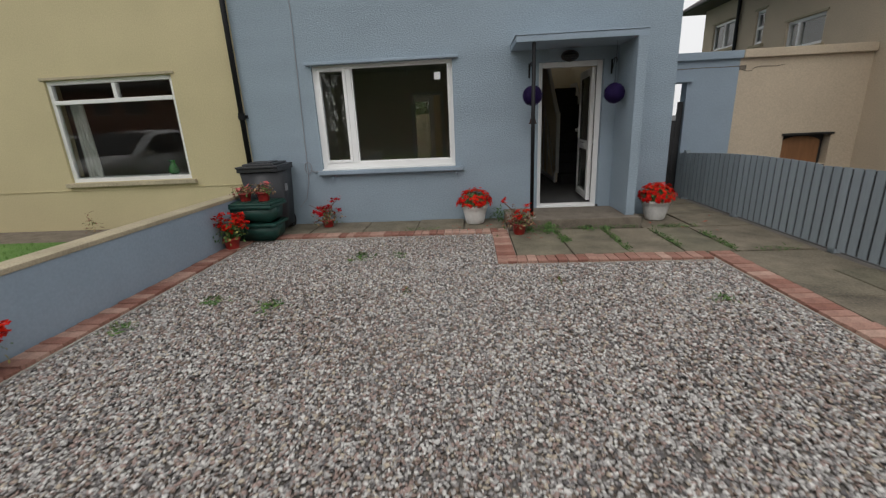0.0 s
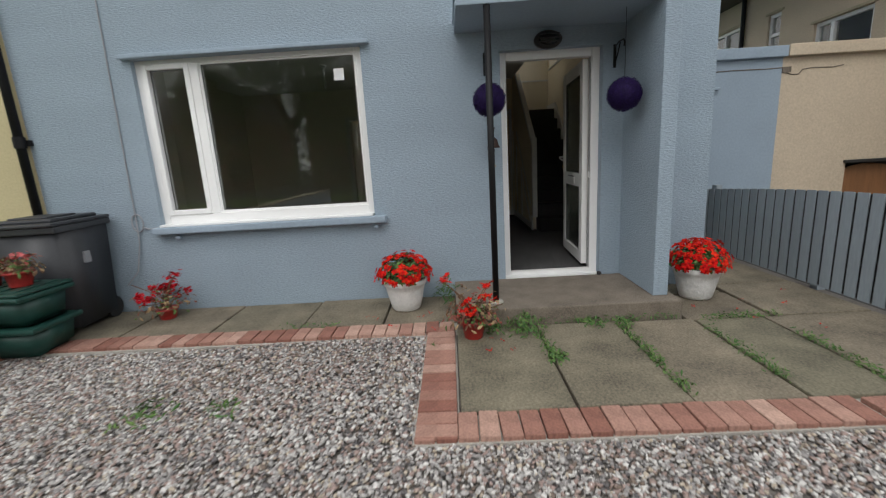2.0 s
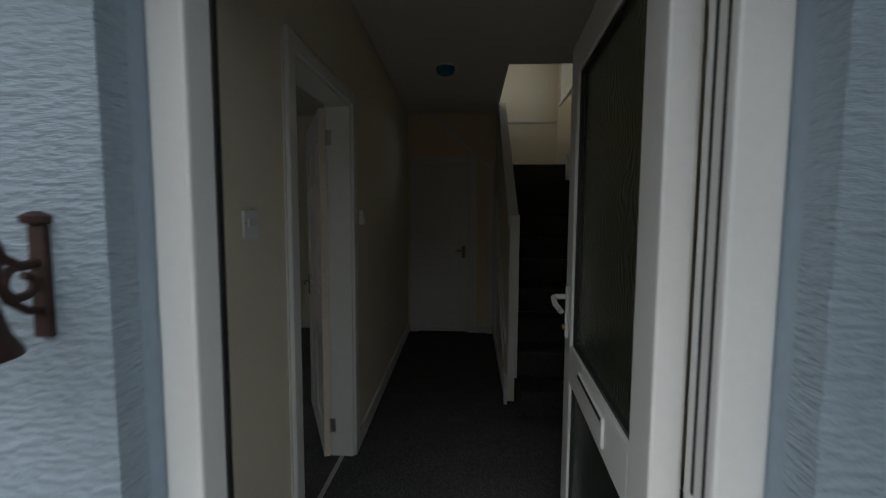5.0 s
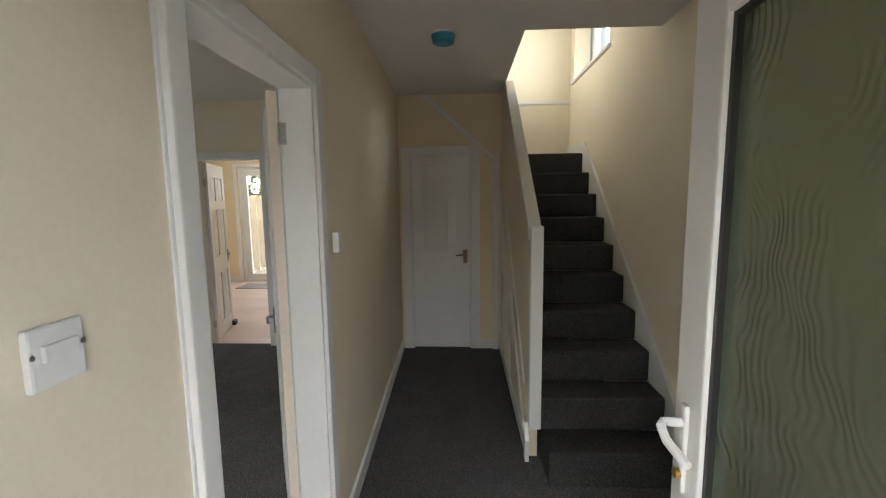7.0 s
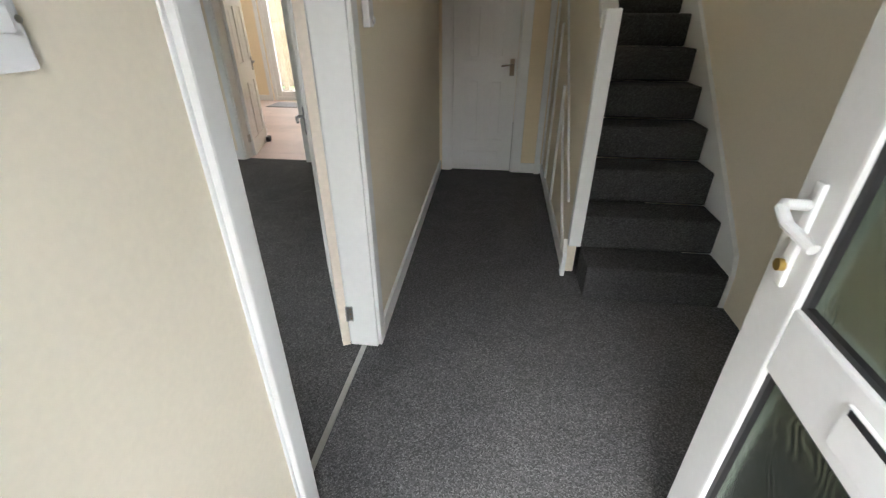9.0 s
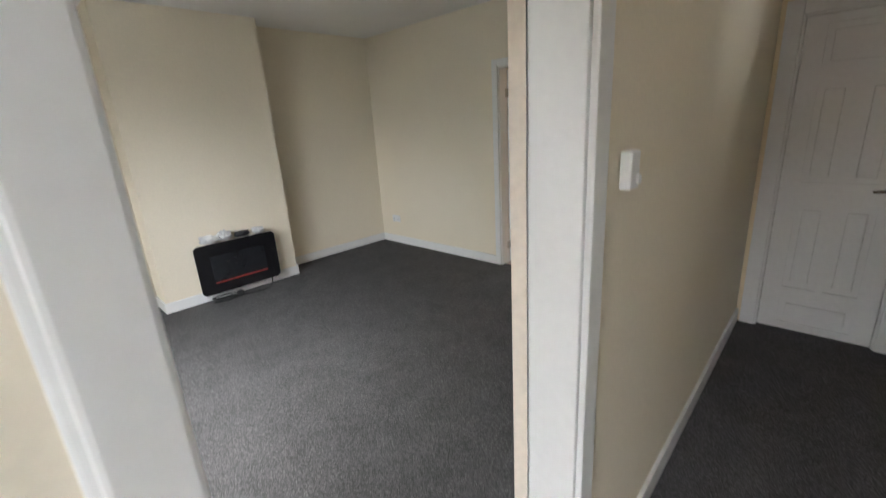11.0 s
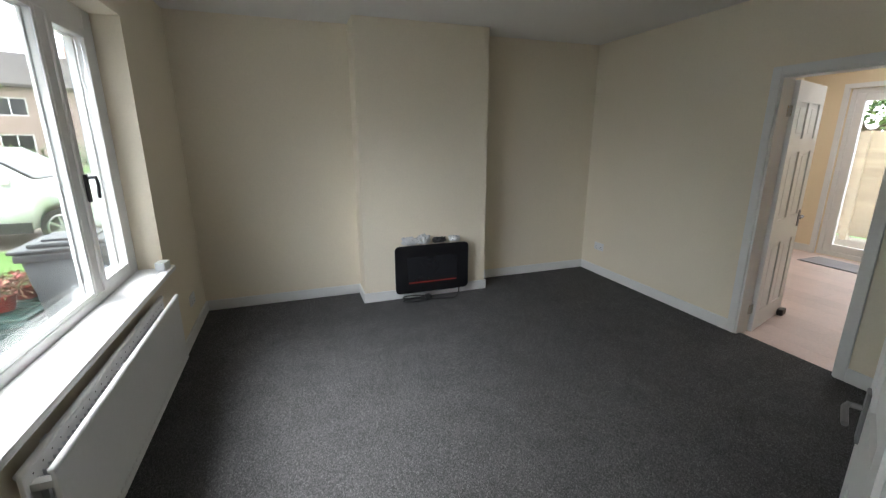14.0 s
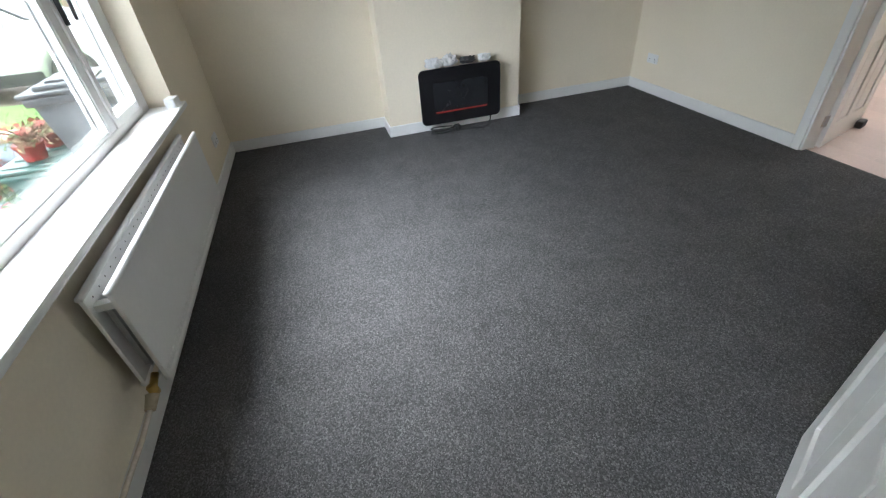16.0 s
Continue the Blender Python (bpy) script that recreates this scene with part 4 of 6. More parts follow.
part("bell", lathe([(0.057, 0.086), (0.055, 0.093), (0.046, 0.110), (0.039, 0.140), (0.031, 0.162), (0.016, 0.174), (0.008, 0.178), (0.008, 0.200)], 28, at=(0, -0.105, 0)), IRON, bell, smooth=True)
bm = rod(bmesh.new(), (0, -0.105, 0.15), (0, -0.105, 0.065), 0.005, 8)
bmesh.ops.translate(bm, verts=bmesh.ops.create_uvsphere(bm, u_segments=10, v_segments=8, radius=0.013)["verts"], vec=(0, -0.105, 0.064))
part("clapper", bm, IRON, bell)
bm = tube(bmesh.new(), [(0, -0.105, 0.055), (0.004, -0.104, 0.015), (0.003, -0.105, -0.045), (0.008, -0.105, -0.07), (0.014, -0.105, -0.078)], 0.0035, 6)
rod(bm, (0.010, -0.105, -0.076), (0.006, -0.105, -0.06), 0.008, 8, 0.005)
part("cord", bm, ROPE, bell)

# ---- low boundary wall, neighbour's lawn ----
solid("wall_garden", boxes((-4.37, -4.19, -9.0, -0.05, -0.25, 0.41)), BLUE_SMOOTH, "low blue painted garden wall", "wall")
solid("wall_garden_coping", boxes((-4.40, -4.18, -9.0, -0.06, 0.411, 0.455), bev=0.008), COPING, "weathered stone coping on the low wall", "coping")
solid("lawn", boxes((-8.3, -4.37, -9.0, -0.9, -0.27, -0.12)), LAWN, "green mown lawn next door", "lawn")
solid("lawn_edge_path", boxes((-12.5, -4.37, -0.9, 0.0, -0.27, -0.15)), CONCRETE, "worn concrete path along the neighbouring house", "path")
rng = random.Random(77)
vs, fs = [], []
for _ in range(6000):
    x, y, h = rng.uniform(-8.2, -4.4), rng.uniform(-7, -0.95), rng.uniform(0.02, 0.05)
    a, n = rng.uniform(0, 3.14), len(vs)
    vs += [(x - 0.005 * math.cos(a), y - 0.005 * math.sin(a), -0.122), (x + 0.005 * math.cos(a), y + 0.005 * math.sin(a), -0.122), (x + rng.gauss(0, 0.012), y + rng.gauss(0, 0.012), -0.12 + h)]
    fs.append((n, n + 1, n + 2))
tagged(raw("grass_blades", vs, fs, LAWN), "short green grass blades on the lawn", "grass", "", "stuff")
solid("drive_next_door", boxes((-13.5, -8.3, -9.0, -0.9, -0.27, -0.15)), CONCRETE, "pale concrete drive next door", "drive")


# ---- houses next door ----
def window_unit(parent, plane, face, u0, u1, z0, z1, splits=(), tops=(), w=0.06, glassmat=None):
    """A white framed window on a wall. plane 'y' or 'x'; face: the wall's coordinate, its outside towards smaller values."""
    def bx(bm, a, b, d0, d1, c, d, bev=0.004):
        box(bm, *((a, b, face + d0, face + d1) if plane == 'y' else (face + d0, face + d1, a, b)), c, d, bev)
    bm = bmesh.new()
    bx(bm, u0, u0 + w, 0.01, 0.08, z0, z1), bx(bm, u1 - w, u1, 0.01, 0.08, z0, z1)
    bx(bm, u0 + w, u1 - w, 0.011, 0.079, z0, z0 + w), bx(bm, u0 + w, u1 - w, 0.011, 0.079, z1 - w, z1)
    for s, a, b in splits:
        bx(bm, s - w / 2, s + w / 2, 0.0, 0.085, a, b)
    for z, a, b in tops:
        bx(bm, a, b, 0.002, 0.082, z - w / 2, z + w / 2)
    wn = part("window", bm, WHITE, parent, "white plastic framed window")
    bm = bmesh.new()
    bx(bm, u0 + w * 0.5, u1 - w * 0.5, 0.045, 0.05, z0 + w * 0.5, z1 - w * 0.5, 0)
    p = part("pane", bm, glassmat or GLASS, wn)
    bm = bmesh.new()
    bx(bm, u0 - 0.08, u1 + 0.08, -0.09, 0.01, z0 - 0.07, z0 - 0.004, 0.008)
    part("sill", bm, COPING, wn, "worn stone sill")
    bm = bmesh.new()
    bx(bm, u0 - 0.06, u1 + 0.06, -0.05, 0.01, z1 + 0.004, z1 + 0.045, 0.006)
    part("lintel", bm, COPING, wn, "worn projecting lintel")
    return wn


nb = thing("house", -7.5, 0.0, G, "cream rendered semi-detached house adjoining", "house", "neighbouring houses")
L = lambda *r: (r[0] + 7.5, r[1] + 7.5, r[2], r[3], r[4] - G, r[5] - G)
part("wall", boxes(*(L(a, b, 0.0, 0.25, c, d) for a, b, c, d in pieces(-10.6, -4.302, -0.25, 5.2, [(-7.36, -5.34, 0.63, 2.165)]))), YELLOW, nb)
part("plinth", boxes(L(-10.6, -4.302, -0.012, 0.0, 0.50, 0.515)), YELLOW, nb, "cracked render line")
# added room shell behind the glass, coloured dim
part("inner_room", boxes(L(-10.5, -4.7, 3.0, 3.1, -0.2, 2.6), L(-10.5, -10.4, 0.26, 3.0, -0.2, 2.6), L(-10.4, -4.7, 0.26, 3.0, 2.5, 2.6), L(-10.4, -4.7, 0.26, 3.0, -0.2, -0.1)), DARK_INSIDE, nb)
w = window_unit(nb, 'y', 0.03, -7.36 + 7.5, -5.34 + 7.5, 0.63 - G, 2.165 - G, splits=((-6.29 + 7.5, 1.87 - G, 2.10 - G),), tops=((1.85 - G, -7.30 + 7.5, -5.40 + 7.5),))
bm = bmesh.new()
for i in range(7):
    rod(bm, (-7.22 + 7.5 + i * 0.035, 0.22 + 0.015 * (i % 2), 0.66 - G), (-7.22 + 7.5 + i * 0.028, 0.22, 1.85 - G), 0.022, 8)
part("curtain", bm, CURTAIN, nb, "tied back white net curtain")

vase = thing("green_vase", -5.72, 0.16, 0.70, "green glass vase on the neighbour's window sill", "vase")
part("vase", lathe([(0.05, 0.0), (0.075, 0.03), (0.08, 0.09), (0.04, 0.15), (0.035, 0.19), (0.055, 0.22)], 20), mat("green_glazed_glass", (0.03, 0.30, 0.04), 0.15, 0.1, 6, 40, 0.0), vase, smooth=True)
solid("neighbour_inner_sill", boxes((-7.33, -5.37, 0.115, 0.30, 0.66, 0.70), bev=0.004), WHITE, "white inner window board next door", "sill")
solid("wall_outbuilding", boxes(*((a, b, 1.5, 1.7, c, d) for a, b, c, d in pieces(1.92, 3.6, -0.25, 2.10, [(2.05, 2.78, -0.25, 1.76)]))), BLUE_SMOOTH, "pale blue rendered side wall with a gate opening", "wall")
solid("wall_outbuilding_tan", boxes(*((a, b, 1.5, 1.7, c, d) for a, b, c, d in pieces(3.6, 5.7, -0.25, 2.10, [(4.5, 5.28, 0.30, 0.85)]))), TAN, "tan rendered outbuilding wall", "wall")
bm = boxes((1.93, 3.62, 1.44, 1.75, 2.10, 2.225), bev=0.012)
solid("parapet_blue", bm, BLUE_SMOOTH, "blue painted parapet coping", "coping")
solid("parapet_tan", boxes((3.622, 5.69, 1.43, 1.75, 2.10, 2.235), bev=0.012), TAN, "tan painted parapet coping", "coping")
solid("gate_ledge", boxes((2.45, 2.86, 1.45, 1.5, 1.77, 1.80), bev=0.004), BLUE_SMOOTH, "small ledge over the side gate", "ledge")
crack = tube(bmesh.new(), [(3.63, 1.497, 1.93), (3.72, 1.497, 1.90), (3.80, 1.497, 1.90), (3.84, 1.497, 1.95), (3.95, 1.497, 1.965), (4.2, 1.497, 1.955), (4.32, 1.497, 1.975)], 0.006, 5)
tube(crack, [(1.95, 1.497, 1.985), (2.3, 1.497, 1.990), (2.6, 1.497, 1.975), (3.0, 1.497, 1.985), (3.4, 1.497, 1.980), (3.66, 1.497, 1.985)], 0.006, 5)
box(crack, 3.60, 3.70, 1.485, 1.502, 1.925, 1.99)
solid("render_crack", crack, CONCRETE, "dark crack in the tan render", "crack")
gate = thing("side_gate", 2.05, 1.56, -0.24, "dark stained wooden side gate", "gate")
for i in range(7):
    part("board", boxes((0.01 + i * 0.104, 0.108 + i * 0.104, 0, 0.02, 0.03, 1.70 - (0.35 if i == 5 else 0)), bev=0.003), BLACK_MATT, gate)
for z in (0.3, 1.3):
    part("rail", boxes((0.01, 0.72, 0.021, 0.05, z, z + 0.09)), BLACK_MATT, gate)
oub = thing("arched_shutter", 4.5, 1.56, 0.30, "brown wooden shutter with arched top in a dark recess", "shutter")
bm = bmesh.new()
arch = [(0.03, 0.0)] + [(0.355 - 0.325 * math.cos(a), 0.38 + 0.11 * math.sin(a)) for a in np.linspace(0, math.pi, 13)] + [(0.68, 0.0)]
prism(bm, arch, 'y', 0.02, 0.05)
part("board", bm, WOOD, oub)
part("backing", boxes((0.0, 0.78, 0.10, 0.13, 0.0, 0.55)), BLACK_MATT, oub)
part("lintel", boxes((-0.03, 0.81, -0.10, 0.08, 0.515, 0.548)), BLACK_MATT, oub)

nr = thing("house", 5.7, 4.0, G, "tan rendered house with dark tiled roof next door", "house", "neighbouring houses")
Q = lambda *r: (r[0] - 5.7, r[1] - 5.7, r[2] - 4.0, r[3] - 4.0, r[4] - G, r[5] - G)
holes = [(2.70, 3.72, 2.42, 2.97), (4.48, 4.80, 2.70, 3.42), (5.60, 6.60, 2.82, 3.47)]
part("wall", boxes(*(Q(5.7, 5.95, a, b, c, d) for a, b, c, d in pieces(-0.5, 7.1, -0.25, 3.95, holes)), Q(5.95, 13, -0.5, -0.3, -0.25, 3.95), Q(5.95, 13, 6.9, 7.1, -0.25, 3.95)), TAN, nr)
# added back wall and floor behind these windows, in the same dim colour
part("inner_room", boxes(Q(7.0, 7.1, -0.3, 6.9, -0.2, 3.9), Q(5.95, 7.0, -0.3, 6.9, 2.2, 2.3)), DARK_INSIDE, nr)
for (a, b, c, d), sp in zip(holes, (((3.40, 2.48, 2.91),), (), ((6.1, 2.88, 3.41),))):
    window_unit(nr, 'x', 0.03, a - 4.0, b - 4.0, c - G, d - G, splits=tuple((s - 4.0, e - G, g - G) for s, e, g in sp), tops=((3.05 - G, 4.50 - 4.0, 4.78 - 4.0),) if not sp else ())
bm = bmesh.new()
prism(bm, [(5.7 - 5.7 - 0.55, 3.93 - G), (5.7 - 5.7 - 0.55, 4.03 - G), (3.0, 6.0 - G), (7.9, 4.03 - G), (7.9, 3.93 - G)], 'y', -5.0, 3.5)
part("roof", bm, ROOF, nr)
part("gutter", rod(bmesh.new(), (-0.58, -5.0, 3.95 - G), (-0.58, 3.5, 3.95 - G), 0.05, 12), BLACK, nr)
part("downpipe", rod(bmesh.new(), (-0.05, 1.45, 2.0 - G), (-0.05, 1.45, 3.95 - G), 0.04, 12), BLACK, nr)

# ---- fence ----
fence = thing("fence", 2.70, 1.2, G, "grey-blue painted wooden picket fence with curved tops", "fence")


def fence_top(y):
    if y > -1.72:
        return 0.60 + 0.115 * math.sin(2.0 * (1.38 - y) / 3.1)
    return 0.685 + 0.02 * math.sin(math.pi * ((-1.72 - y) % 1.8) / 1.8)


y = 1.38
while y > -6.0:
    z0, za, zb = 0.035, fence_top(y), fence_top(y - 0.092)
    bm = bmesh.new()
    prism(bm, [(y - 1.2, z0), (y - 1.2, za - G), (y - 1.2 - 0.092, zb - G), (y - 1.2 - 0.092, z0)], 'x', 0.0, 0.010)
    part("slat", bm, FENCE, fence)
    # black strip added behind each gap, its colour standing in for the shade there
    part("backing_slat", boxes((0.030, 0.044, y - 1.2 - 0.166, y - 1.2 - 0.054, z0, zb - G - 0.012)), BLACK_MATT, fence, "added black slat giving the shade in the fence gap")
    y -= 0.118
for z in (0.18, 0.56):
    part("rail", boxes((0.046, 0.077, -7.2, 0.18, z, z + 0.08)), FENCE, fence)
for yy in (0.1, -1.45, -3.2, -5.0, -7.0):
    part("post", boxes((0.078, 0.15, yy - 0.04, yy + 0.04, -0.05, 0.80)), FENCE, fence)

# ---- gravel ----
N = 150000
rs = np.random.RandomState(5)
px, py = rs.uniform(-3.95, 1.56, N), rs.uniform(-6.0, -0.93, N)
px[:9000], py[:9000] = rs.uniform(-3.95, 1.56, 9000), rs.uniform(-7.6, -6.0, 9000)
keep = ~((px > -0.68) & (py > -2.19))
px, py = px[keep], py[keep]
N = len(px)
cube = np.array([(x, y, z) for x in (-1, 1) for y in (-1, 1) for z in (-1, 1)], float)
size = rs.uniform(0.0058, 0.0112, (N, 1, 1)) * rs.uniform(0.65, 1.35, (N, 1, 3)) * np.array([1.1, 1.0, 0.55])
v = (cube[None] * rs.uniform(0.55, 1.1, (N, 8, 3))) * size
ang = np.stack([rs.normal(0, 0.35, N), rs.normal(0, 0.35, N), rs.uniform(0, 2 * np.pi, N)], 1)
for ax in range(3):
    c, s = np.cos(ang[:, ax])[:, None], np.sin(ang[:, ax])[:, None]
    i, j = (ax + 1) % 3, (ax + 2) % 3
    a, b = v[:, :, i].copy(), v[:, :, j].copy()
    v[:, :, i], v[:, :, j] = a * c - b * s, a * s + b * c
hump = 0.012 * np.sin(px * 1.7 + 0.4) * np.sin(py * 1.3)
v += np.stack([px, py, -0.188 + hump + rs.uniform(-0.005, 0.010, N)], 1)[:, None]
quads = np.array([(0, 1, 3, 2), (4, 6, 7, 5), (0, 4, 5, 1), (2, 3, 7, 6), (0, 2, 6, 4), (1, 5, 7, 3)])
q = (quads[None] + 8 * np.arange(N)[:, None, None]).reshape(-1)
me = bpy.data.meshes.new("gravel")
me.vertices.add(8 * N), me.loops.add(24 * N), me.polygons.add(6 * N)
me.vertices.foreach_set("co", v.reshape(-1))
me.loops.foreach_set("vertex_index", q)
me.polygons.foreach_set("loop_start", np.arange(6 * N) * 4)
me.update(calc_edges=True)
for m in STONES:
    me.materials.append(m)
kinds = rs.choice(len(STONES), N, p=(0.18, 0.22, 0.18, 0.17, 0.11, 0.08, 0.06))
patch = np.sin(px * 2.1 + 1.5 * np.sin(py * 1.7)) + np.sin(py * 2.7 + px * 0.8) + rs.normal(0, 0.8, N) > 1.0
kinds[patch] = rs.choice(len(STONES), int(patch.sum()), p=(0.10, 0.16, 0.17, 0.23, 0.12, 0.14, 0.08))
me.polygons.foreach_set("material_index", np.repeat(kinds, 6))
tagged(new("gravel", me), "loose grey and white stone chippings on the drive", "gravel", "", "stuff")


# ---- paving, edging bricks ----
paving = tagged(new("pavement"), "worn grey-green concrete paving slabs with weedy joints", "paving", "", "structure")
part("bed", boxes((-3.95, -0.45, -0.70, 0.0, -0.26, -0.19), (-0.46, 2.84, -1.975, -0.0, -0.26, -0.19), (1.77, 2.84, -9.0, -1.975, -0.26, -0.19), (1.92, 2.84, 0.0, 1.5, -0.26, -0.19)), SOIL, paving)
rng = random.Random(9)


def slab(x0, x1, y0, y1):
    g = 0.007
    bm = boxes((x0 + g, x1 - g, y0 + g, y1 - g, -0.20, -0.152), bev=0.010)
    ob = part("slab", bm, SLAB, paving)
    ob.matrix_basis = Matrix.Translation((0, 0, rng.uniform(-0.008, 0.005)))


xs = [-3.95, -3.30, -2.52, -1.75, -1.06, -0.45]
for a, b in zip(xs, xs[1:]):
    slab(a, b, -0.695, -0.002)
for a, b in zip([-0.46, 0.16, 0.765, 1.355, 1.86, 2.69], [0.16, 0.765, 1.355, 1.86, 2.69]):
    slab(a, b, -1.972, -0.86 if a < 1.3 else -0.90)
slab(1.31, 1.95, -0.895, -0.30), slab(1.31, 1.93, -0.295, -0.004), slab(1.955, 2.69, -0.895, -0.10), slab(1.935, 2.69, -0.095, 0.62), slab(1.925, 2.69, 0.63, 1.49)
yy = -1.98
while yy > -8.5:
    d = rng.choice((0.62, 0.76, 0.9))
    if rng.random() < 0.5:
        slab(1.775, 2.69, yy - d, yy)
    else:
        k = rng.uniform(2.1, 2.35)
        slab(1.775, k, yy - d, yy), slab(k, 2.69, yy - d, yy)
    yy -= d

edging = tagged(new("brick_edging"), "red brick edging round the gravel and paving", "edging", "", "structure")
part("mortar_bed", boxes((-4.19, -0.45, -0.935, -0.69, -0.26, -0.172), (-0.69, -0.46, -2.20, -0.935, -0.26, -0.172), (-0.46, 1.78, -2.20, -1.975, -0.26, -0.172), (1.545, 1.78, -9.0, -2.20, -0.26, -0.172), (-4.19, -3.94, -9.0, -0.935, -0.26, -0.172)), MORTAR, edging)
bm = boxes((-0.049, 0.049, -0.104, 0.104, -0.05, 0.0), bev=0.006)
brick_mesh = bpy.data.meshes.new("brick")
bm.to_mesh(brick_mesh)
bm.free()
brick_mesh.materials.append(BRICK)


def brick(x, y, turn=0.0):
    ob = new("brick", brick_mesh)
    ob.parent = edging
    ob.matrix_basis = pose(x, y, -0.145 + rng.uniform(-0.004, 0.004), rng.uniform(-1, 1), rng.uniform(-1, 1), turn + rng.uniform(-1.5, 1.5))


for i in range(33):
    brick(-3.90 + i * 0.105, -0.81)
for i in range(13):
    brick(-0.575, -0.865 - i * 0.105, 90)
for i in range(21):
    brick(-0.63 + i * 0.105, -2.085)
for i in range(52):
    brick(1.665, -2.05 - i * 0.105, 90)
for i in range(62):
    brick(-4.065, -0.97 - i * 0.105, 90)


# ---- weeds, fallen petals, leaf litter ----
def weed(x, y, z, seed, count, r, h, label, material=WEED[:3], name="weed", long=1.6):
    rng = random.Random(seed)
    ob = thing(name, x, y, z, label, "weed", "weeds")
    pts, nrm = [], []
    for _ in range(count):
        a, q = rng.uniform(0, 6.283), rng.uniform(0.0, 1.0)
        pts.append(Vector((r * q * math.cos(a), r * q * math.sin(a), h * rng.uniform(0.0, 1.0) * (1 - 0.6 * q))))
        nrm.append((math.cos(a) * 0.6 + rng.gauss(0, 0.3), math.sin(a) * 0.6 + rng.gauss(0, 0.3), 0.7))
    part_raw("leaves", *leaf_mesh(pts, nrm, [rng.uniform(0.018, 0.034) for _ in pts], 1, long, 0.3, rng), material, ob)


def weed_line(x0, y0, x1, y1, seed, count, width, h, label):
    rng = random.Random(seed)
    ob = thing("weed", (x0 + x1) / 2, (y0 + y1) / 2, G, label, "weed", "weeds")
    pts, nrm = [], []
    for _ in range(count):
        q = rng.uniform(-0.5, 0.5) if rng.random() < 0.5 else rng.choice((-0.3, -0.05, 0.15, 0.4)) + rng.gauss(0, 0.05)
        a = rng.uniform(0, 6.283)
        pts.append(Vector(((x1 - x0) * q + rng.gauss(0, width), (y1 - y0) * q + rng.gauss(0, width), h * rng.random() ** 1.5)))
        nrm.append((math.cos(a) * 0.8, math.sin(a) * 0.8, 0.8))
    part_raw("leaves", *leaf_mesh(pts, nrm, [rng.uniform(0.012, 0.024) for _ in pts], 1, 1.5, 0.3, rng), WEED[:3], ob)


for k, (x, y, n, r, h) in enumerate(((0.06, -0.93, 300, 0.17, 0.14), (0.19, -1.42, 110, 0.075, 0.06), (0.58, -0.90, 90, 0.10, 0.07), (0.80, -0.96, 70, 0.07, 0.08), (-0.16, -0.93, 90, 0.10, 0.09))):
    weed(x, y, G, 100 + k, n, r, h, "bushy green weed growing in the paving joint", long=1.3)
for k, (x0, y0, x1, y1, n) in enumerate(((0.14, -1.0, 0.18, -1.5, 90), (0.765, -0.95, 0.77, -1.90, 170), (1.355, -1.0, 1.355, -1.8, 110), (1.86, -1.2, 1.86, -1.95, 140), (1.4, -0.90, 2.0, -0.90, 90), (0.3, -0.845, 1.25, -0.845, 110), (-1.9, -0.695, -1.4, -0.70, 30), (2.05, -1.95, 2.5, -1.97, 40))):
    weed_line(x0, y0, x1, y1, 200 + k, int(n * 2.4), 0.018, 0.045, "thin line of grass and moss in the paving joint")
weed(-0.53, -0.13, G, 140, 110, 0.14, 0.26, "broad-leaved green weed against the house wall", LEAF, long=2.3)
weed(-7.0, -0.25, -0.15, 141, 60, 0.12, 0.38, "dry straggly weed by the cream wall", DRY, long=2.6)
for k, (x, y, n, r) in enumerate(((-2.25, -1.84, 70, 0.16), (-1.82, -1.80, 40, 0.10), (-3.29, -3.07, 60, 0.14), (-2.69, -3.20, 80, 0.15), (-3.75, -3.6, 60, 0.13), (1.05, -3.2, 40, 0.1))):
    weed(x, y, -0.175, 150 + k, n, r, 0.05, "low green weed in the gravel", long=2.0)
for k, (x, y) in enumerate(((-1.565, -2.91), (-0.154, -2.72), (-0.62, -1.15))):
    weed(x, y, -0.165, 170 + k, 26, 0.05, 0.03, "clump of dead red-brown leaves", DRY, "leaf_litter", 1.2)
rng = random.Random(61)
spots = [(-0.95, -0.75), (-1.1, -0.62), (-0.75, -0.6), (-1.2, -0.5), (-0.62, -0.85), (-0.2, -1.35), (-0.05, -1.25), (-0.5, -0.6), (1.75, -0.75), (1.95, -0.55), (2.2, -0.7), (2.45, -0.35), (1.5, -0.65), (1.8, -0.9), (-0.7, -0.5), (2.1, -1.1), (-0.15, -1.1)]
pts = [Vector((x + rng.gauss(0, 0.03), y + rng.gauss(0, 0.03), -0.143)) for x, y in spots for _ in (0, 1)]
vs, fs = leaf_mesh(pts, [(rng.gauss(0, 0.2), rng.gauss(0, 0.2), 1) for _ in pts], [rng.uniform(0.012, 0.026) for _ in pts], 2, 1.0, 0.1, rng)
tagged(raw("fallen_petals", [tuple(p) for p in vs], fs, PETAL), "scattered fallen red petals on the paving", "petals", "", "stuff")


# ---- inside: skirtings ----
def skirt(name, rows, label):
    ob = tagged(new(name), label, "skirting", "", "structure")
    for r in rows:
        part("board", boxes((*r, 0.002, 0.098), bev=0.004), GLOSS, ob)


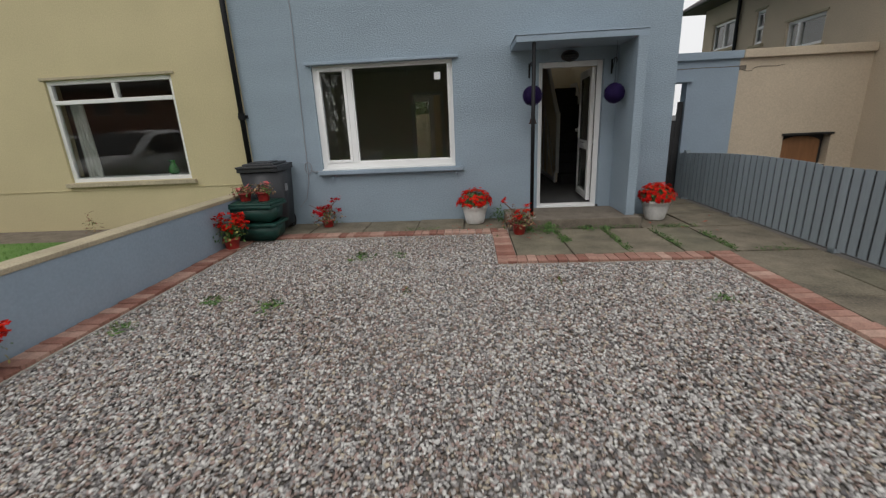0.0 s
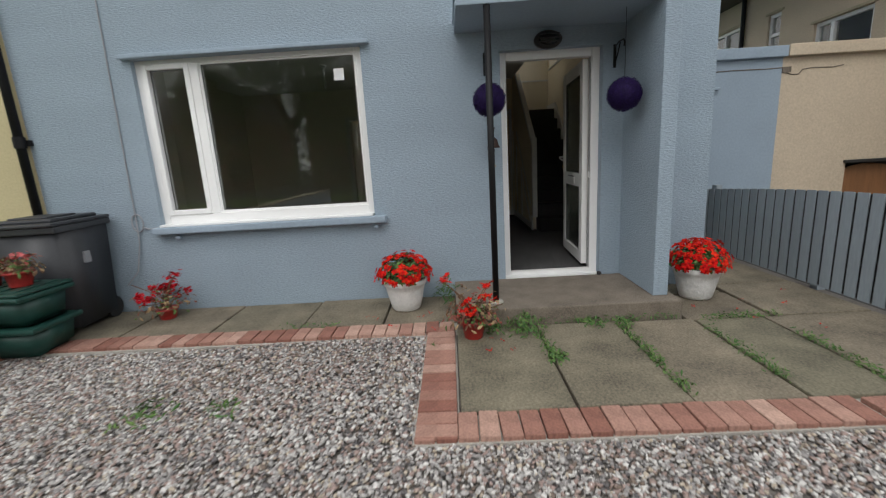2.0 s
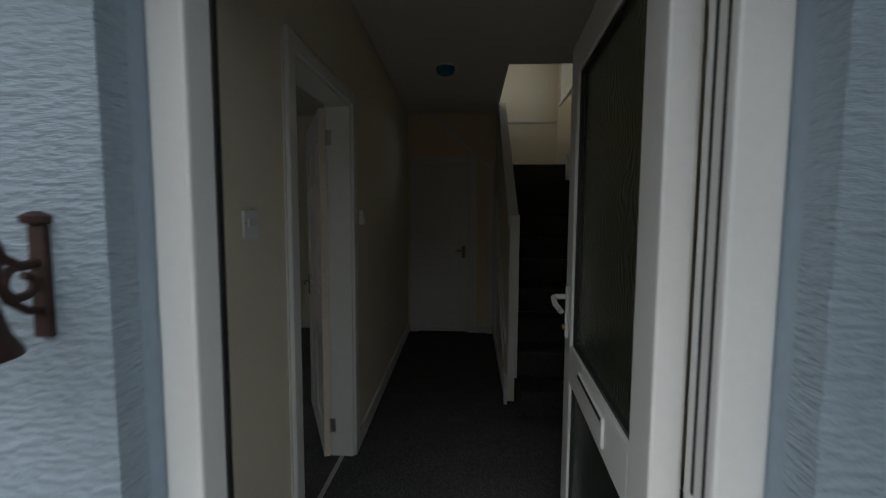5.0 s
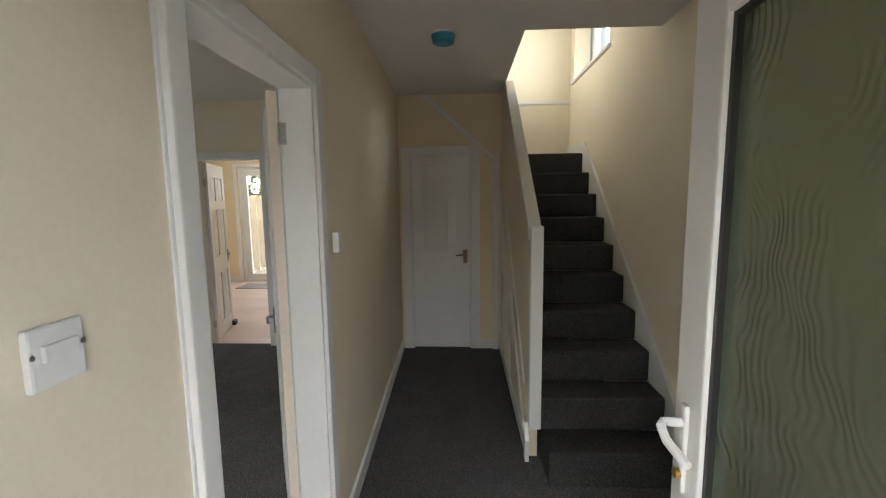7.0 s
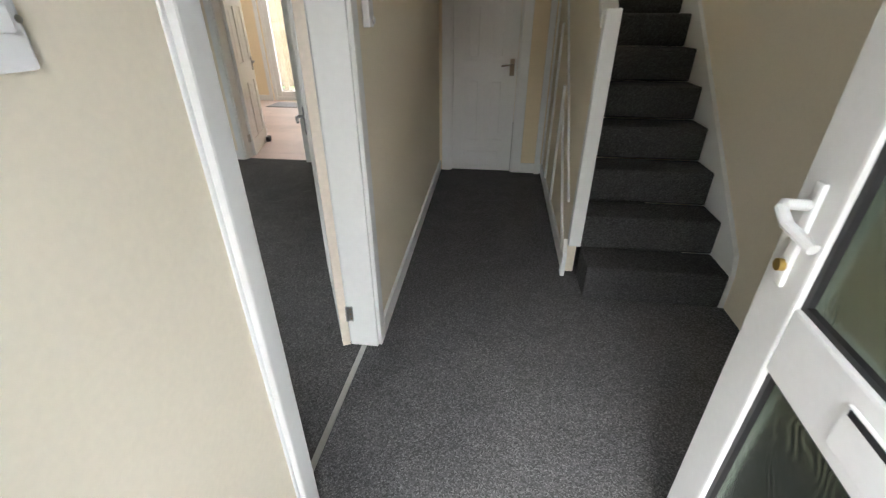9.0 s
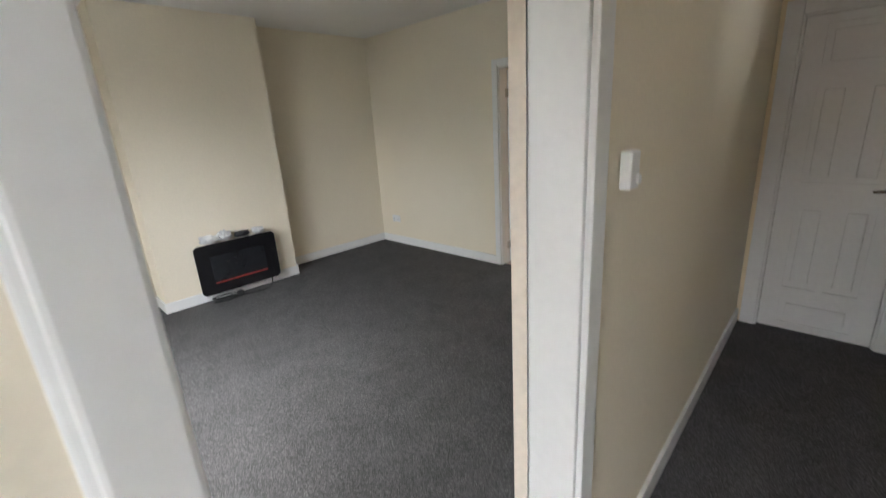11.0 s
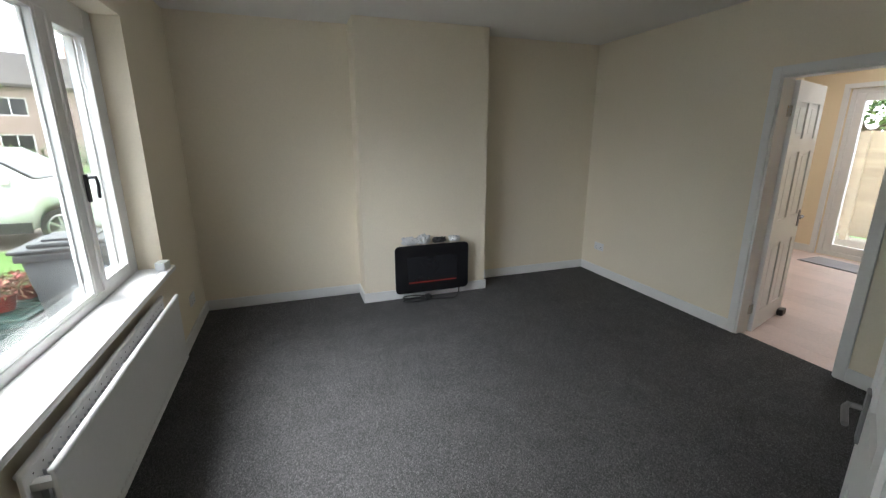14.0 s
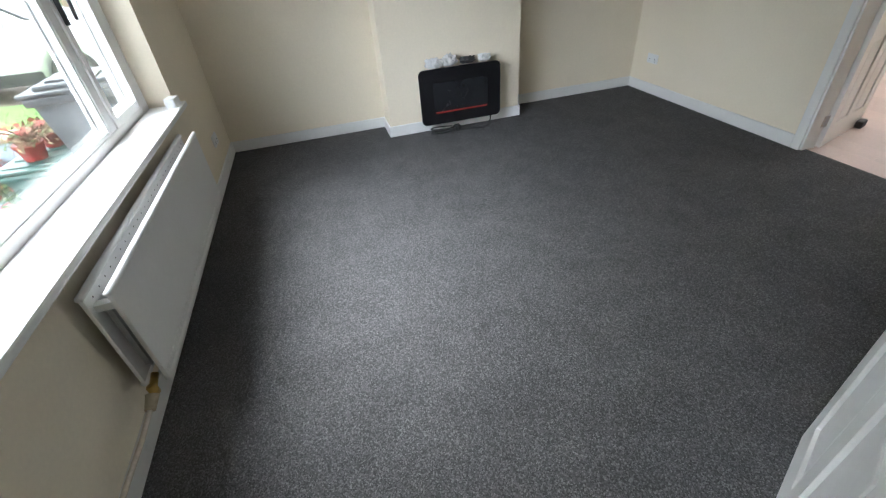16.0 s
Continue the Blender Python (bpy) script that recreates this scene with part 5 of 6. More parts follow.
t = 0.016
skirt("baseboard_living", [(-4.319, -0.263, 0.276, 0.276 + t), (-4.319, -4.319 + t, 0.293, 1.702), (-4.319, -4.010, 1.702 - t, 1.702), (-4.0085, -4.0085 + t, 1.687, 2.978),
                           (-4.319, -4.010, 2.963, 2.963 + t), (-4.319, -4.319 + t, 2.980, 4.443), (-4.30, -2.389, 4.4425 - t, 4.4425), (-1.567, -0.263, 4.4425 - t, 4.4425),
                           (-0.279, -0.263, 0.293, 0.888), (-0.279, -0.263, 1.86, 4.425)], "white gloss skirting board round the living room")
skirt("baseboard_hall", [(-0.139, -0.123, 0.276, 0.945), (0.588, 0.799, 4.374, 4.389), (0.784, 0.799, 2.56, 4.373)], "white gloss skirting board along the hall")
bm = bmesh.new()
prism(bm, [(-0.1395, 1.852), (-0.1235, 1.852), (-0.1935, 4.372), (-0.2095, 4.372)], 'z', 0.002, 0.098)
part("board", bm, GLOSS, bpy.data.objects["baseboard_hall"])
solid("carpet_strip", boxes((-0.214, -0.190, 1.014, 1.755, 0.001, 0.007), bev=0.002), STEEL, "silver carpet joining strip in the doorway", "threshold strip")

# under-stair cupboard joinery on the spandrel
cup = thing("understair_cupboard", 0.80, 3.4, 0.0, "painted under-stair cupboard front with white beading", "cupboard")
bm = bmesh.new()
prism(bm, [(-0.72, 0.10), (-0.685, 0.10), (0.04, 0.79), (0.04, 0.825)], 'x', -0.014, 0.0)
part("sloping_bead", bm, GLOSS, cup)
bm = bmesh.new()
prism(bm, [(-0.72, 0.40), (-0.695, 0.40), (0.55, 1.525), (0.55, 1.56)], 'x', -0.012, 0.0)
part("sloping_bead", bm, GLOSS, cup)
for y in (0.05, 0.55, 0.94):
    part("upright", boxes((-0.016, 0.0, y, y + 0.05, 0.10, 0.90 + 0.75 * y), bev=0.003), GLOSS, cup)
bm = bmesh.new()
prism(bm, [(0.02, 2.54), (0.075, 2.54), (0.755, 1.92), (0.755, 1.87)], 'y', 4.368, 4.389)
solid("trim_slope", bm, GLOSS, "white sloping trim on the hall end wall", "trim")
solid("corner_post", boxes((0.722, 0.772, 4.352, 4.39, 0.0, 2.0), bev=0.004), GLOSS, "white painted upright at the end of the hall", "trim")


# ---- inside: hall fittings ----
def plate(name, x, y, z, turn, label, w=0.087, h=0.087, cat="switch"):
    ob = thing(name, x, y, z, label, cat, "", turn)
    part("plate", boxes((-w / 2, w / 2, -0.012, 0.0, 0.0, h), bev=0.004), WHITE, ob)
    return ob


sw = plate("light_switch", -0.1395, 0.690, 1.309, 90, "white plastic light switch with one rocker", 0.080, 0.084)
part("rocker", boxes((-0.026, 0.026, -0.019, -0.012, 0.036, 0.060), bev=0.003), WHITE, sw)
for x in (-0.036, 0.036):
    b = rod(bmesh.new(), (x, -0.0125, 0.048), (x, -0.0135, 0.048), 0.004, 10)
    part("screw", b, STEEL, sw, "small steel screw")
th = thing("thermostat", -0.1395, 1.965, 1.295, "small white plastic room thermostat box", "thermostat", "", 90)
part("case", boxes((-0.027, 0.027, -0.028, 0.0, 0.028, 0.116), bev=0.006), WHITE, th)
part("dial", rod(bmesh.new(), (0.014, -0.028, 0.05), (0.014, -0.033, 0.05), 0.012, 16), WHITE, th)
sm = thing("smoke_alarm", 0.31, 2.86, 2.54, "ceiling smoke alarm wrapped in a blue plastic cover", "smoke alarm")
part("base", lathe([(0.075, -0.012), (0.078, 0.0)], 24), WHITE, sm)
part("cover", lathe([(0.05, -0.062), (0.066, -0.055), (0.074, -0.013)], 24), TAPE, sm)

# ---- inside: living room ----
rad = thing("radiator", -2.19, 0.288, 0.0, "white double panel radiator below the window", "radiator")
X0, X1 = -0.74, 0.735
for y0, y1, nm in ((0.110, 0.125, "front_panel"), (0.032, 0.046, "rear_panel")):
    bm = boxes((X0, X1, y0, y1, 0.225, 0.632), bev=0.004)
    if nm == "front_panel":
        for i in range(34):
            u = X0 + 0.03 + i * (X1 - X0 - 0.06) / 33
            box(bm, u - 0.012, u + 0.012, y1 - 0.002, y1 + 0.004, 0.25, 0.262, 0.002)
    part(nm, bm, GLOSS, rad)
    part("top_tube", rod(bmesh.new(), (X0, (y0 + y1) / 2, 0.632), (X1, (y0 + y1) / 2, 0.632), 0.012, 12), GLOSS, rad, smooth=True)
    part("bottom_tube", rod(bmesh.new(), (X0, (y0 + y1) / 2, 0.225), (X1, (y0 + y1) / 2, 0.225), 0.012, 12), GLOSS, rad, smooth=True)
bm = bmesh.new()
for i in range(44):
    u = X0 + 0.06 + i * (X1 - X0 - 0.12) / 43
    box(bm, u - 0.001, u + 0.001, 0.046, 0.072, 0.26, 0.58)
    box(bm, u + 0.001, u + 0.014, 0.070, 0.072, 0.26, 0.58)
part("convector_core", bm, LIGHT_GREY, rad, "pale grey convector fins between the panels")
part("cross_pipe", boxes((X1 - 0.05, X1 - 0.02, 0.047, 0.109, 0.56, 0.585)), GLOSS, rad)
for i in range(26):
    u = X0 + 0.05 + i * (X1 - X0 - 0.10) / 25
    part("vent_hole", boxes((u - 0.0025, u + 0.0025, 0.0455, 0.047, 0.599, 0.604)), BLACK_MATT, rad)
for u in (-0.5, 0.5):
    part("wall_bracket", boxes((u - 0.02, u + 0.02, -0.012, 0.036, 0.25, 0.60)), GLOSS, rad)
bm = rod(bmesh.new(), (X1 - 0.02, 0.078, 0.245), (X1 + 0.06, 0.076, 0.215), 0.013, 12)
rod(bm, (X1 + 0.035, 0.077, 0.24), (X1 + 0.035, 0.077, 0.205), 0.017, 12)
part("valve_body", bm, BRASS, rad, "brass radiator valve", smooth=True)
part("valve_cap", rod(bmesh.new(), (X1 + 0.055, 0.076, 0.218), (X1 + 0.105, 0.072, 0.198), 0.022, 16, 0.017), COPING, rad, "yellowed plastic nut", smooth=True)
bm = tube(bmesh.new(), [(X1 + 0.10, 0.072, 0.20), (X1 + 0.20, 0.06, 0.175), (X1 + 0.34, 0.045, 0.16), (X1 + 1.19, 0.040, 0.155)], 0.009, 10)
part("pipe", bm, mat("dirty_painted_pipe", (0.58, 0.52, 0.44), 0.5, 0.25, 14, 70, 0.1, 0.001), rad, "dull cream painted feed pipe", smooth=True)

fire = thing("electric_fire", -4.009, 2.355, 0.085, "black glass wall-hung electric fire with a red flame strip", "fireplace", "", 90)
# local x runs along the wall, local y into it
bm = bmesh.new()
w, h, r = 0.375, 0.475, 0.045
poly = []
for cx, cz, a0 in ((w - r, r, -90), (w - r, h - r, 0), (-w + r, h - r, 90), (-w + r, r, 180)):
    poly += [(cx + r * math.cos(radians(a0 + k * 15)), cz + r * math.sin(radians(a0 + k * 15))) for k in range(7)]
prism(bm, poly, 'y', -0.112, -0.098)
part("glass_front", bm, BLACK_SHINE, fire, "glossy black curved-corner glass front")
part("case", boxes((-0.33, 0.33, -0.098, 0.0, 0.03, 0.45), bev=0.008), BLACK_MATT, fire)
part("screen", boxes((-0.255, 0.255, -0.1135, -0.112, 0.095, 0.36)), mat("smoked_screen", (0.014, 0.015, 0.017), 0.18, 0.15, 4, 30, 0.0), fire, "smoked viewing window")
part("flame_strip", boxes((-0.245, 0.245, -0.1155, -0.1135, 0.098, 0.110)), RED_STRIP, fire, "dull red strip of the flame bed")
bm = tube(bmesh.new(), [(0.30, -0.06, 0.04), (0.29, -0.08, -0.04), (0.25, -0.13, -0.077), (0.18, -0.17, -0.079), (0.08, -0.14, -0.079), (-0.02, -0.13, -0.079), (-0.08, -0.14, -0.079)], 0.006, 6)
loop2 = [(-0.18 + 0.13 * math.cos(a * 1.02), -0.14 + 0.06 * math.sin(a), -0.079 + 0.002 * k) for k, a in enumerate(np.linspace(0, 11, 30))]
tube(bm, loop2, 0.006, 6)
part("power_cable", bm, BLACK_MATT, fire, "coiled black mains lead on the carpet")
part("plug", boxes((-0.07, -0.02, -0.115, -0.07, -0.082, -0.038), bev=0.005), BLACK_MATT, fire)


def crumple(name, x, y, z, sx, sy, sz, seed, material, label):
    bm = bmesh.new()
    bmesh.ops.create_icosphere(bm, subdivisions=3, radius=1.0)
    noise.seed_set(seed)
    for v in bm.verts:
        k = 1 + 0.45 * noise.noise(v.co * 2.2 + Vector((seed, 0, 0))) + 0.2 * noise.noise(v.co * 6)
        v.co = Vector((v.co.x * sx * k, v.co.y * sy * k, max(0.0, (v.co.z + 0.75) * sz * k)))
    ob = link(name, bm, material)
    ob.matrix_basis = pose(x, y, z)
    return tagged(ob, label, "packaging")


tagged(crumple("stone", 0.93, -0.03, -0.019, 0.022, 0.018, 0.018, 5, BLACK_MATT, "small dark stone at the foot of the door frame"), category="stone")
crumple("plastic_bag", -3.945, 2.14, 0.562, 0.035, 0.085, 0.042, 3, BAG, "crumpled clear plastic bag lying on the fire")
crumple("plastic_bag", -3.95, 2.28, 0.562, 0.04, 0.07, 0.048, 9, BAG, "crumpled white plastic wrapping lying on the fire")
crumple("cable_bundle", -3.95, 2.44, 0.562, 0.035, 0.07, 0.030, 14, BLACK_MATT, "bundle of black cable lying on the fire")
crumple("plastic_bag", -3.945, 2.60, 0.562, 0.035, 0.06, 0.032, 21, BAG, "thin crumpled clear plastic sheet on the fire")

pend = thing("pendant_light", -2.148, 2.385, 2.54, "white ceiling rose with flex and bare bulb holder", "pendant light")
part("ceiling_rose", lathe([(0.03, -0.035), (0.045, -0.022), (0.05, 0.0)], 28), WHITE, pend, smooth=True)
part("flex", rod(bmesh.new(), (0, 0, -0.22), (0, 0, -0.03), 0.003, 8), CORD_WHITE, pend)
part("lamp_holder", lathe([(0.017, -0.275), (0.02, -0.268), (0.02, -0.235), (0.012, -0.215), (0.006, -0.20)], 20), WHITE, pend, smooth=True)
part("bulb", lathe([(0.004, -0.325), (0.014, -0.320), (0.018, -0.305), (0.016, -0.276)], 18), LIGHT_GREY, pend, smooth=True)


def socket(x, y, z, turn, label):
    ob = plate("wall_socket", x, y, z, turn, label, 0.146, 0.086, "socket")
    for u in (-0.038, 0.038):
        part("rocker", boxes((u - 0.006, u + 0.006, -0.016, -0.012, 0.055, 0.072), bev=0.001), WHITE, ob)
        part("socket_hole", boxes((u - 0.004, u + 0.004, -0.0128, -0.011, 0.035, 0.044)), BLACK_MATT, ob)
        part("socket_hole", boxes((u - 0.013, u - 0.007, -0.0128, -0.011, 0.018, 0.022)), BLACK_MATT, ob)
        part("socket_hole", boxes((u + 0.007, u + 0.013, -0.0128, -0.011, 0.018, 0.022)), BLACK_MATT, ob)
    return ob


socket(-4.02, 4.443, 0.285, 0, "white double wall socket above the skirting")
socket(-3.82, 0.277, 0.255, 180, "white double wall socket beside the radiator")
sb = thing("sill_box", -3.20, 0.285, 0.729, "small white plastic box with grey end on the window board", "box", "", -8)
part("case", boxes((-0.05, 0.03, -0.03, 0.03, 0.0, 0.055), bev=0.003), WHITE, sb)
part("end_cap", boxes((0.0305, 0.036, -0.026, 0.026, 0.004, 0.051)), LIGHT_GREY, sb)

# ---- kitchen seen through the doorway ----
kf = tagged(new("floor_kitchen"), "pinkish beige laminate kitchen floor", "floor", "", "structure")
part("underlay", boxes((-4.32, -0.14, 4.50, 7.9, -0.06, -0.013)), SOIL, kf)
rng = random.Random(4)
yy = 4.502
while yy < 7.88:
    xx = -4.32 - rng.uniform(0, 0.9)
    while xx < -0.14:
        a, b = max(xx, -4.318), min(xx + 1.2, -0.142)
        if b - a > 0.03:
            part("plank", boxes((a + 0.0005, b - 0.0005, yy + 0.0005, min(yy + 0.19, 7.898) - 0.0005, -0.012, 0.001)), LAMINATE, kf)
        xx += 1.2
    yy += 0.19
mt = thing("door_mat", -3.12, 7.50, 0.002, "flat grey door mat inside the patio door", "mat")
part("pile", boxes((-0.45, 0.45, -0.20, 0.20, 0.0, 0.010), bev=0.004), GREY_MAT, mt)
part("edging", boxes((-0.47, 0.47, -0.215, 0.215, 0.0, 0.005)), BLACK_MATT, mt)
pd = tagged(new("door_patio"), "white plastic glazed patio doors to the garden", "door", "", "structure")
part("door_frame", pane_frame(bmesh.new(), -3.75, -2.10, 0.0, 2.15, 7.93, 8.0, 0.06), WHITE, pd)
for a, b in ((-3.69, -2.93), (-2.92, -2.16)):
    lf = part("leaf", pane_frame(bmesh.new(), a, b, 0.062, 2.09, 7.94, 7.99, 0.095), WHITE, pd)
    p = part("pane", boxes((a + 0.09, b - 0.09, 7.963, 7.967, 0.15, 2.0)), GLASS, lf)
    p.visible_shadow = False
part("reveal_trim", boxes((-3.81, -3.752, 7.87, 7.899, 0.0, 2.21), (-3.752, -2.05, 7.871, 7.899, 2.152, 2.21)), WHITE, pd)
skirt("baseboard_kitchen", [(-4.319, -3.802, 7.884, 7.899), (-4.319, -4.303, 4.562, 7.884)], "white skirting board in the kitchen")
for i, (x, y) in enumerate(((-2.2, 6.2), (-3.2, 6.2), (-2.2, 5.2), (-3.2, 7.2))):
    ob = thing("downlight", x, y, 2.54, "recessed chrome ceiling downlight, lit", "downlight", "kitchen downlights")
    part("ring", lathe([(0.045, -0.006), (0.048, -0.004), (0.048, 0.0)], 20), CHROME, ob)
    part("lens", lathe([(0.034, -0.0075), (0.034, -0.006)], 20), WARM_GLOW, ob)

# ---- back garden ----
solid("back_lawn", boxes((-12, 8, 10.2, 24, -0.27, -0.14)), LAWN, "back garden lawn", "lawn")
solid("patio", boxes((-8, 6, 8.1, 10.2, -0.27, -0.12)), CONCRETE, "pale concrete patio outside the kitchen", "patio")
gf = thing("garden_fence", -4.0, 9.9, -0.14, "pale straw-brown lap board garden fence", "fence")
for k in range(6):
    part("post", boxes((-6 + k * 1.85 - 0.05, -6 + k * 1.85 + 0.05, -0.04, 0.06, 0, 1.80)), FENCE_WOOD, gf)
for k in range(5):
    for j in range(12):
        z = 0.1 + j * 0.14
        part("board", boxes((-5.94 + k * 1.85, -4.21 + k * 1.85, -0.02 + 0.008 * (j % 2), -0.002 + 0.008 * (j % 2), z, z + 0.15)), FENCE_WOOD, gf)


# ---- the street ----
def tree(x, y, h, seed, r, label="leafy green street tree with an uneven crown", group="street trees"):
    rng = random.Random(seed)
    ob = thing("tree", x, y, -0.26, label, "tree", group)
    bm = rod(bmesh.new(), (0, 0, 0), (0.1, 0, h * 0.5), 0.16, 10, 0.09)
    tips = []
    for i in range(11):
        a, z = rng.uniform(0, 6.28), h * rng.uniform(0.3, 0.5)
        e = Vector((math.cos(a) * r * rng.uniform(0.4, 0.8), math.sin(a) * r * rng.uniform(0.4, 0.8), h * rng.uniform(0.5, 0.9)))
        rod(bm, (0.06, 0, z), e, 0.06, 6, 0.015)
        tips.append(e)
    part("trunk", bm, BARK, ob)
    pts, nrm = [], []
    for e in tips + [Vector((0, 0, h * 0.8)), Vector((0.2, 0.1, h * 0.65))]:
        k = r * rng.uniform(0.28, 0.5)
        for _ in range(560):
            d = Vector((rng.gauss(0, 1), rng.gauss(0, 1), rng.gauss(0, 0.8))).normalized() * k * rng.uniform(0.4, 1.0)
            pts.append(e + d)
            nrm.append(d + Vector((rng.gauss(0, 0.3), rng.gauss(0, 0.3), 0.4)))
    part_raw("crown", *leaf_mesh(pts, nrm, [rng.uniform(0.036, 0.064) * r for _ in pts], 1, 1.0, 0.25, rng), TREE_LEAF, ob)


def street_house(x, y, turn, wallmat, label, wide=8.0, deep=7.0, high=5.0):
    ob = thing("house", x, y, -0.26, label, "house", "houses across the street", turn)
    holes = [(-wide / 2 + 1.0, -wide / 2 + 2.6, 0.9, 2.1), (wide / 2 - 2.6, wide / 2 - 1.0, 0.9, 2.1), (-0.5, 0.5, 0.1, 2.15), (-wide / 2 + 1.0, -wide / 2 + 2.6, 3.2, 4.3), (wide / 2 - 2.6, wide / 2 - 1.0, 3.2, 4.3), (-0.6, 0.6, 3.2, 4.3)]
    rows = [(a, b, 0.0, 0.25, c, d) for a, b, c, d in pieces(-wide / 2, wide / 2, 0.0, high, holes)]
    rows += [(-wide / 2, -wide / 2 + 0.25, 0.25, deep, 0.0, high), (wide / 2 - 0.25, wide / 2, 0.25, deep, 0.0, high), (-wide / 2 + 0.25, wide / 2 - 0.25, deep - 0.25, deep, 0.0, high), (-wide / 2 + 0.25, wide / 2 - 0.25, 1.5, 1.6, 0.0, high)]
    part("wall", boxes(*rows), wallmat, ob)
    for i, (a, b, c, d) in enumerate(holes):
        if i == 2:
            part("door", boxes((a, b, 0.08, 0.14, c, d)), WOOD, ob)
        else:
            bm = pane_frame(bmesh.new(), a, b, c, d, 0.06, 0.12, 0.07, 0.0)
            box(bm, (a + b) / 2 - 0.03, (a + b) / 2 + 0.03, 0.06, 0.12, c, d)
            w = part("window", bm, WHITE, ob)
            part("pane", boxes((a + 0.03, b - 0.03, 0.085, 0.09, c + 0.03, d - 0.03)), BLACK_SHINE, w)
    bm = bmesh.new()
    prism(bm, [(-0.4, high - 0.1), (-0.4, high + 0.08), (deep / 2, high + 2.4), (deep + 0.4, high + 0.08), (deep + 0.4, high - 0.1)], 'x', -wide / 2 - 0.3, wide / 2 + 0.3)
    rf = part("roof", bm, ROOF, ob)
    part("chimney", boxes((wide / 4, wide / 4 + 0.8, deep / 2 - 0.4, deep / 2 + 0.4, high + 1.6, high + 3.2)), RED_BRICK, rf)
    return ob


# houses are turned to face the street: local -y is their front
for k, (x, y, turn, m, lb) in enumerate(((-6.5, -27, 180, RED_BRICK, "red brick house with dark roof across the street"), (3.5, -27.5, 180, RED_BRICK, "brick house with white windows across the street"),
                                         (13.5, -28, 176, PALE_HOUSE, "pale rendered house across the street"), (-36, -13, 125, PALE_HOUSE, "pale pink rendered house down the street"),
                                         (-33, -24, 135, PALE_HOUSE, "pale house with porch down the street"), (-44, -4, 110, RED_BRICK, "red brick house far down the street"),
                                         (-27.5, -24, 165, RED_BRICK, "red brick house with white windows beside the trees"), (-18, -27, 178, RED_BRICK, "red brick house with pale roof across the street"), (-36, -2, 100, RED_BRICK, "brick house with hedge down the street"))):
    street_house(x, y, turn, m, lb)
for k, (x, y, h, r) in enumerate(((-24.5, -12.5, 5.5, 2.6), (-8.2, -17.5, 7.6, 3.6), (-3.2, -17.5, 6.8, 3.2), (-12.3, -17, 6.6, 3.0), (-5.8, -18.8, 7.0, 3.2), (7.5, -17, 5, 2.2))):
    tree(x, y, h, 300 + k, r)
for k, (x, y, h, r) in enumerate(((-6.3, 13.5, 4.0, 2.3), (-3.2, 14.5, 4.2, 2.4))):
    tree(x, y, h, 330 + k, r, "leafy green garden tree behind the board fence", "garden trees")
solid("verge", boxes((-30, 20, -16.5, -13.0, -0.27, -0.20)), LAWN, "grass verge across the street", "verge")
solid("verge_far", boxes((-34, -15.5, -12.5, 2, -0.27, -0.21)), LAWN, "grass verge down the street", "verge")
hd3 = thing("hedge", -7.5, -16.2, -0.26, "tall overgrown dark hedge across the street", "hedge")
rng = random.Random(31)
pts = [Vector((rng.uniform(-7.5, 7.5), rng.gauss(0, 0.55), 3.3 * rng.random() ** 0.8 + 0.35 * math.sin(k * 0.37))) for k in range(6800)]
part_raw("leaves", *leaf_mesh(pts, [(rng.gauss(0, 1), rng.gauss(0.4, 1), rng.gauss(0.4, 1)) for _ in pts], [rng.uniform(0.14, 0.27) for _ in pts], 1, 1.0, 0.25, rng), TREE_LEAF, hd3)
hd2 = thing("hedge", -22.0, -6.0, -0.26, "clipped green hedge down the street", "hedge")
rng = random.Random(12)
pts = [Vector((rng.uniform(-1.2, 1.2), rng.uniform(-4, 4), rng.uniform(0.1, 1.5))) for _ in range(1600)]
part_raw("leaves", *leaf_mesh(pts, [(rng.gauss(0, 1), rng.gauss(0, 1), rng.gauss(0.5, 1)) for _ in pts], [rng.uniform(0.12, 0.25) for _ in pts], 1, 1.0, 0.25, rng), TREE_LEAF, hd2)
sp = thing("street_lamp", -14.2, -6.4, -0.26, "pale concrete street lamp column", "street lamp")
part("column", rod(bmesh.new(), (0, 0, 0), (0, 0, 7.0), 0.13, 14, 0.08), LIGHT_GREY, sp, smooth=True)
part("arm", tube(bmesh.new(), [(0, 0, 6.9), (0.3, -0.3, 7.3), (0.9, -0.9, 7.4)], 0.05, 8), LIGHT_GREY, sp)
part("lantern", boxes((0.75, 1.25, -1.15, -0.75, 7.32, 7.48), bev=0.03), LIGHT_GREY, sp)
pk = thing("picket_fence", -2.0, -12.5, -0.26, "pale wooden picket fence by the verge", "fence")
for i in range(14):
    part("picket", boxes((i * 0.16, i * 0.16 + 0.09, 0, 0.02, 0.05, 1.0 + 0.05 * math.sin(i))), FENCE_WOOD, pk)
for z in (0.25, 0.75):
    part("rail", boxes((-0.05, 2.25, 0.021, 0.05, z, z + 0.07)), FENCE_WOOD, pk)


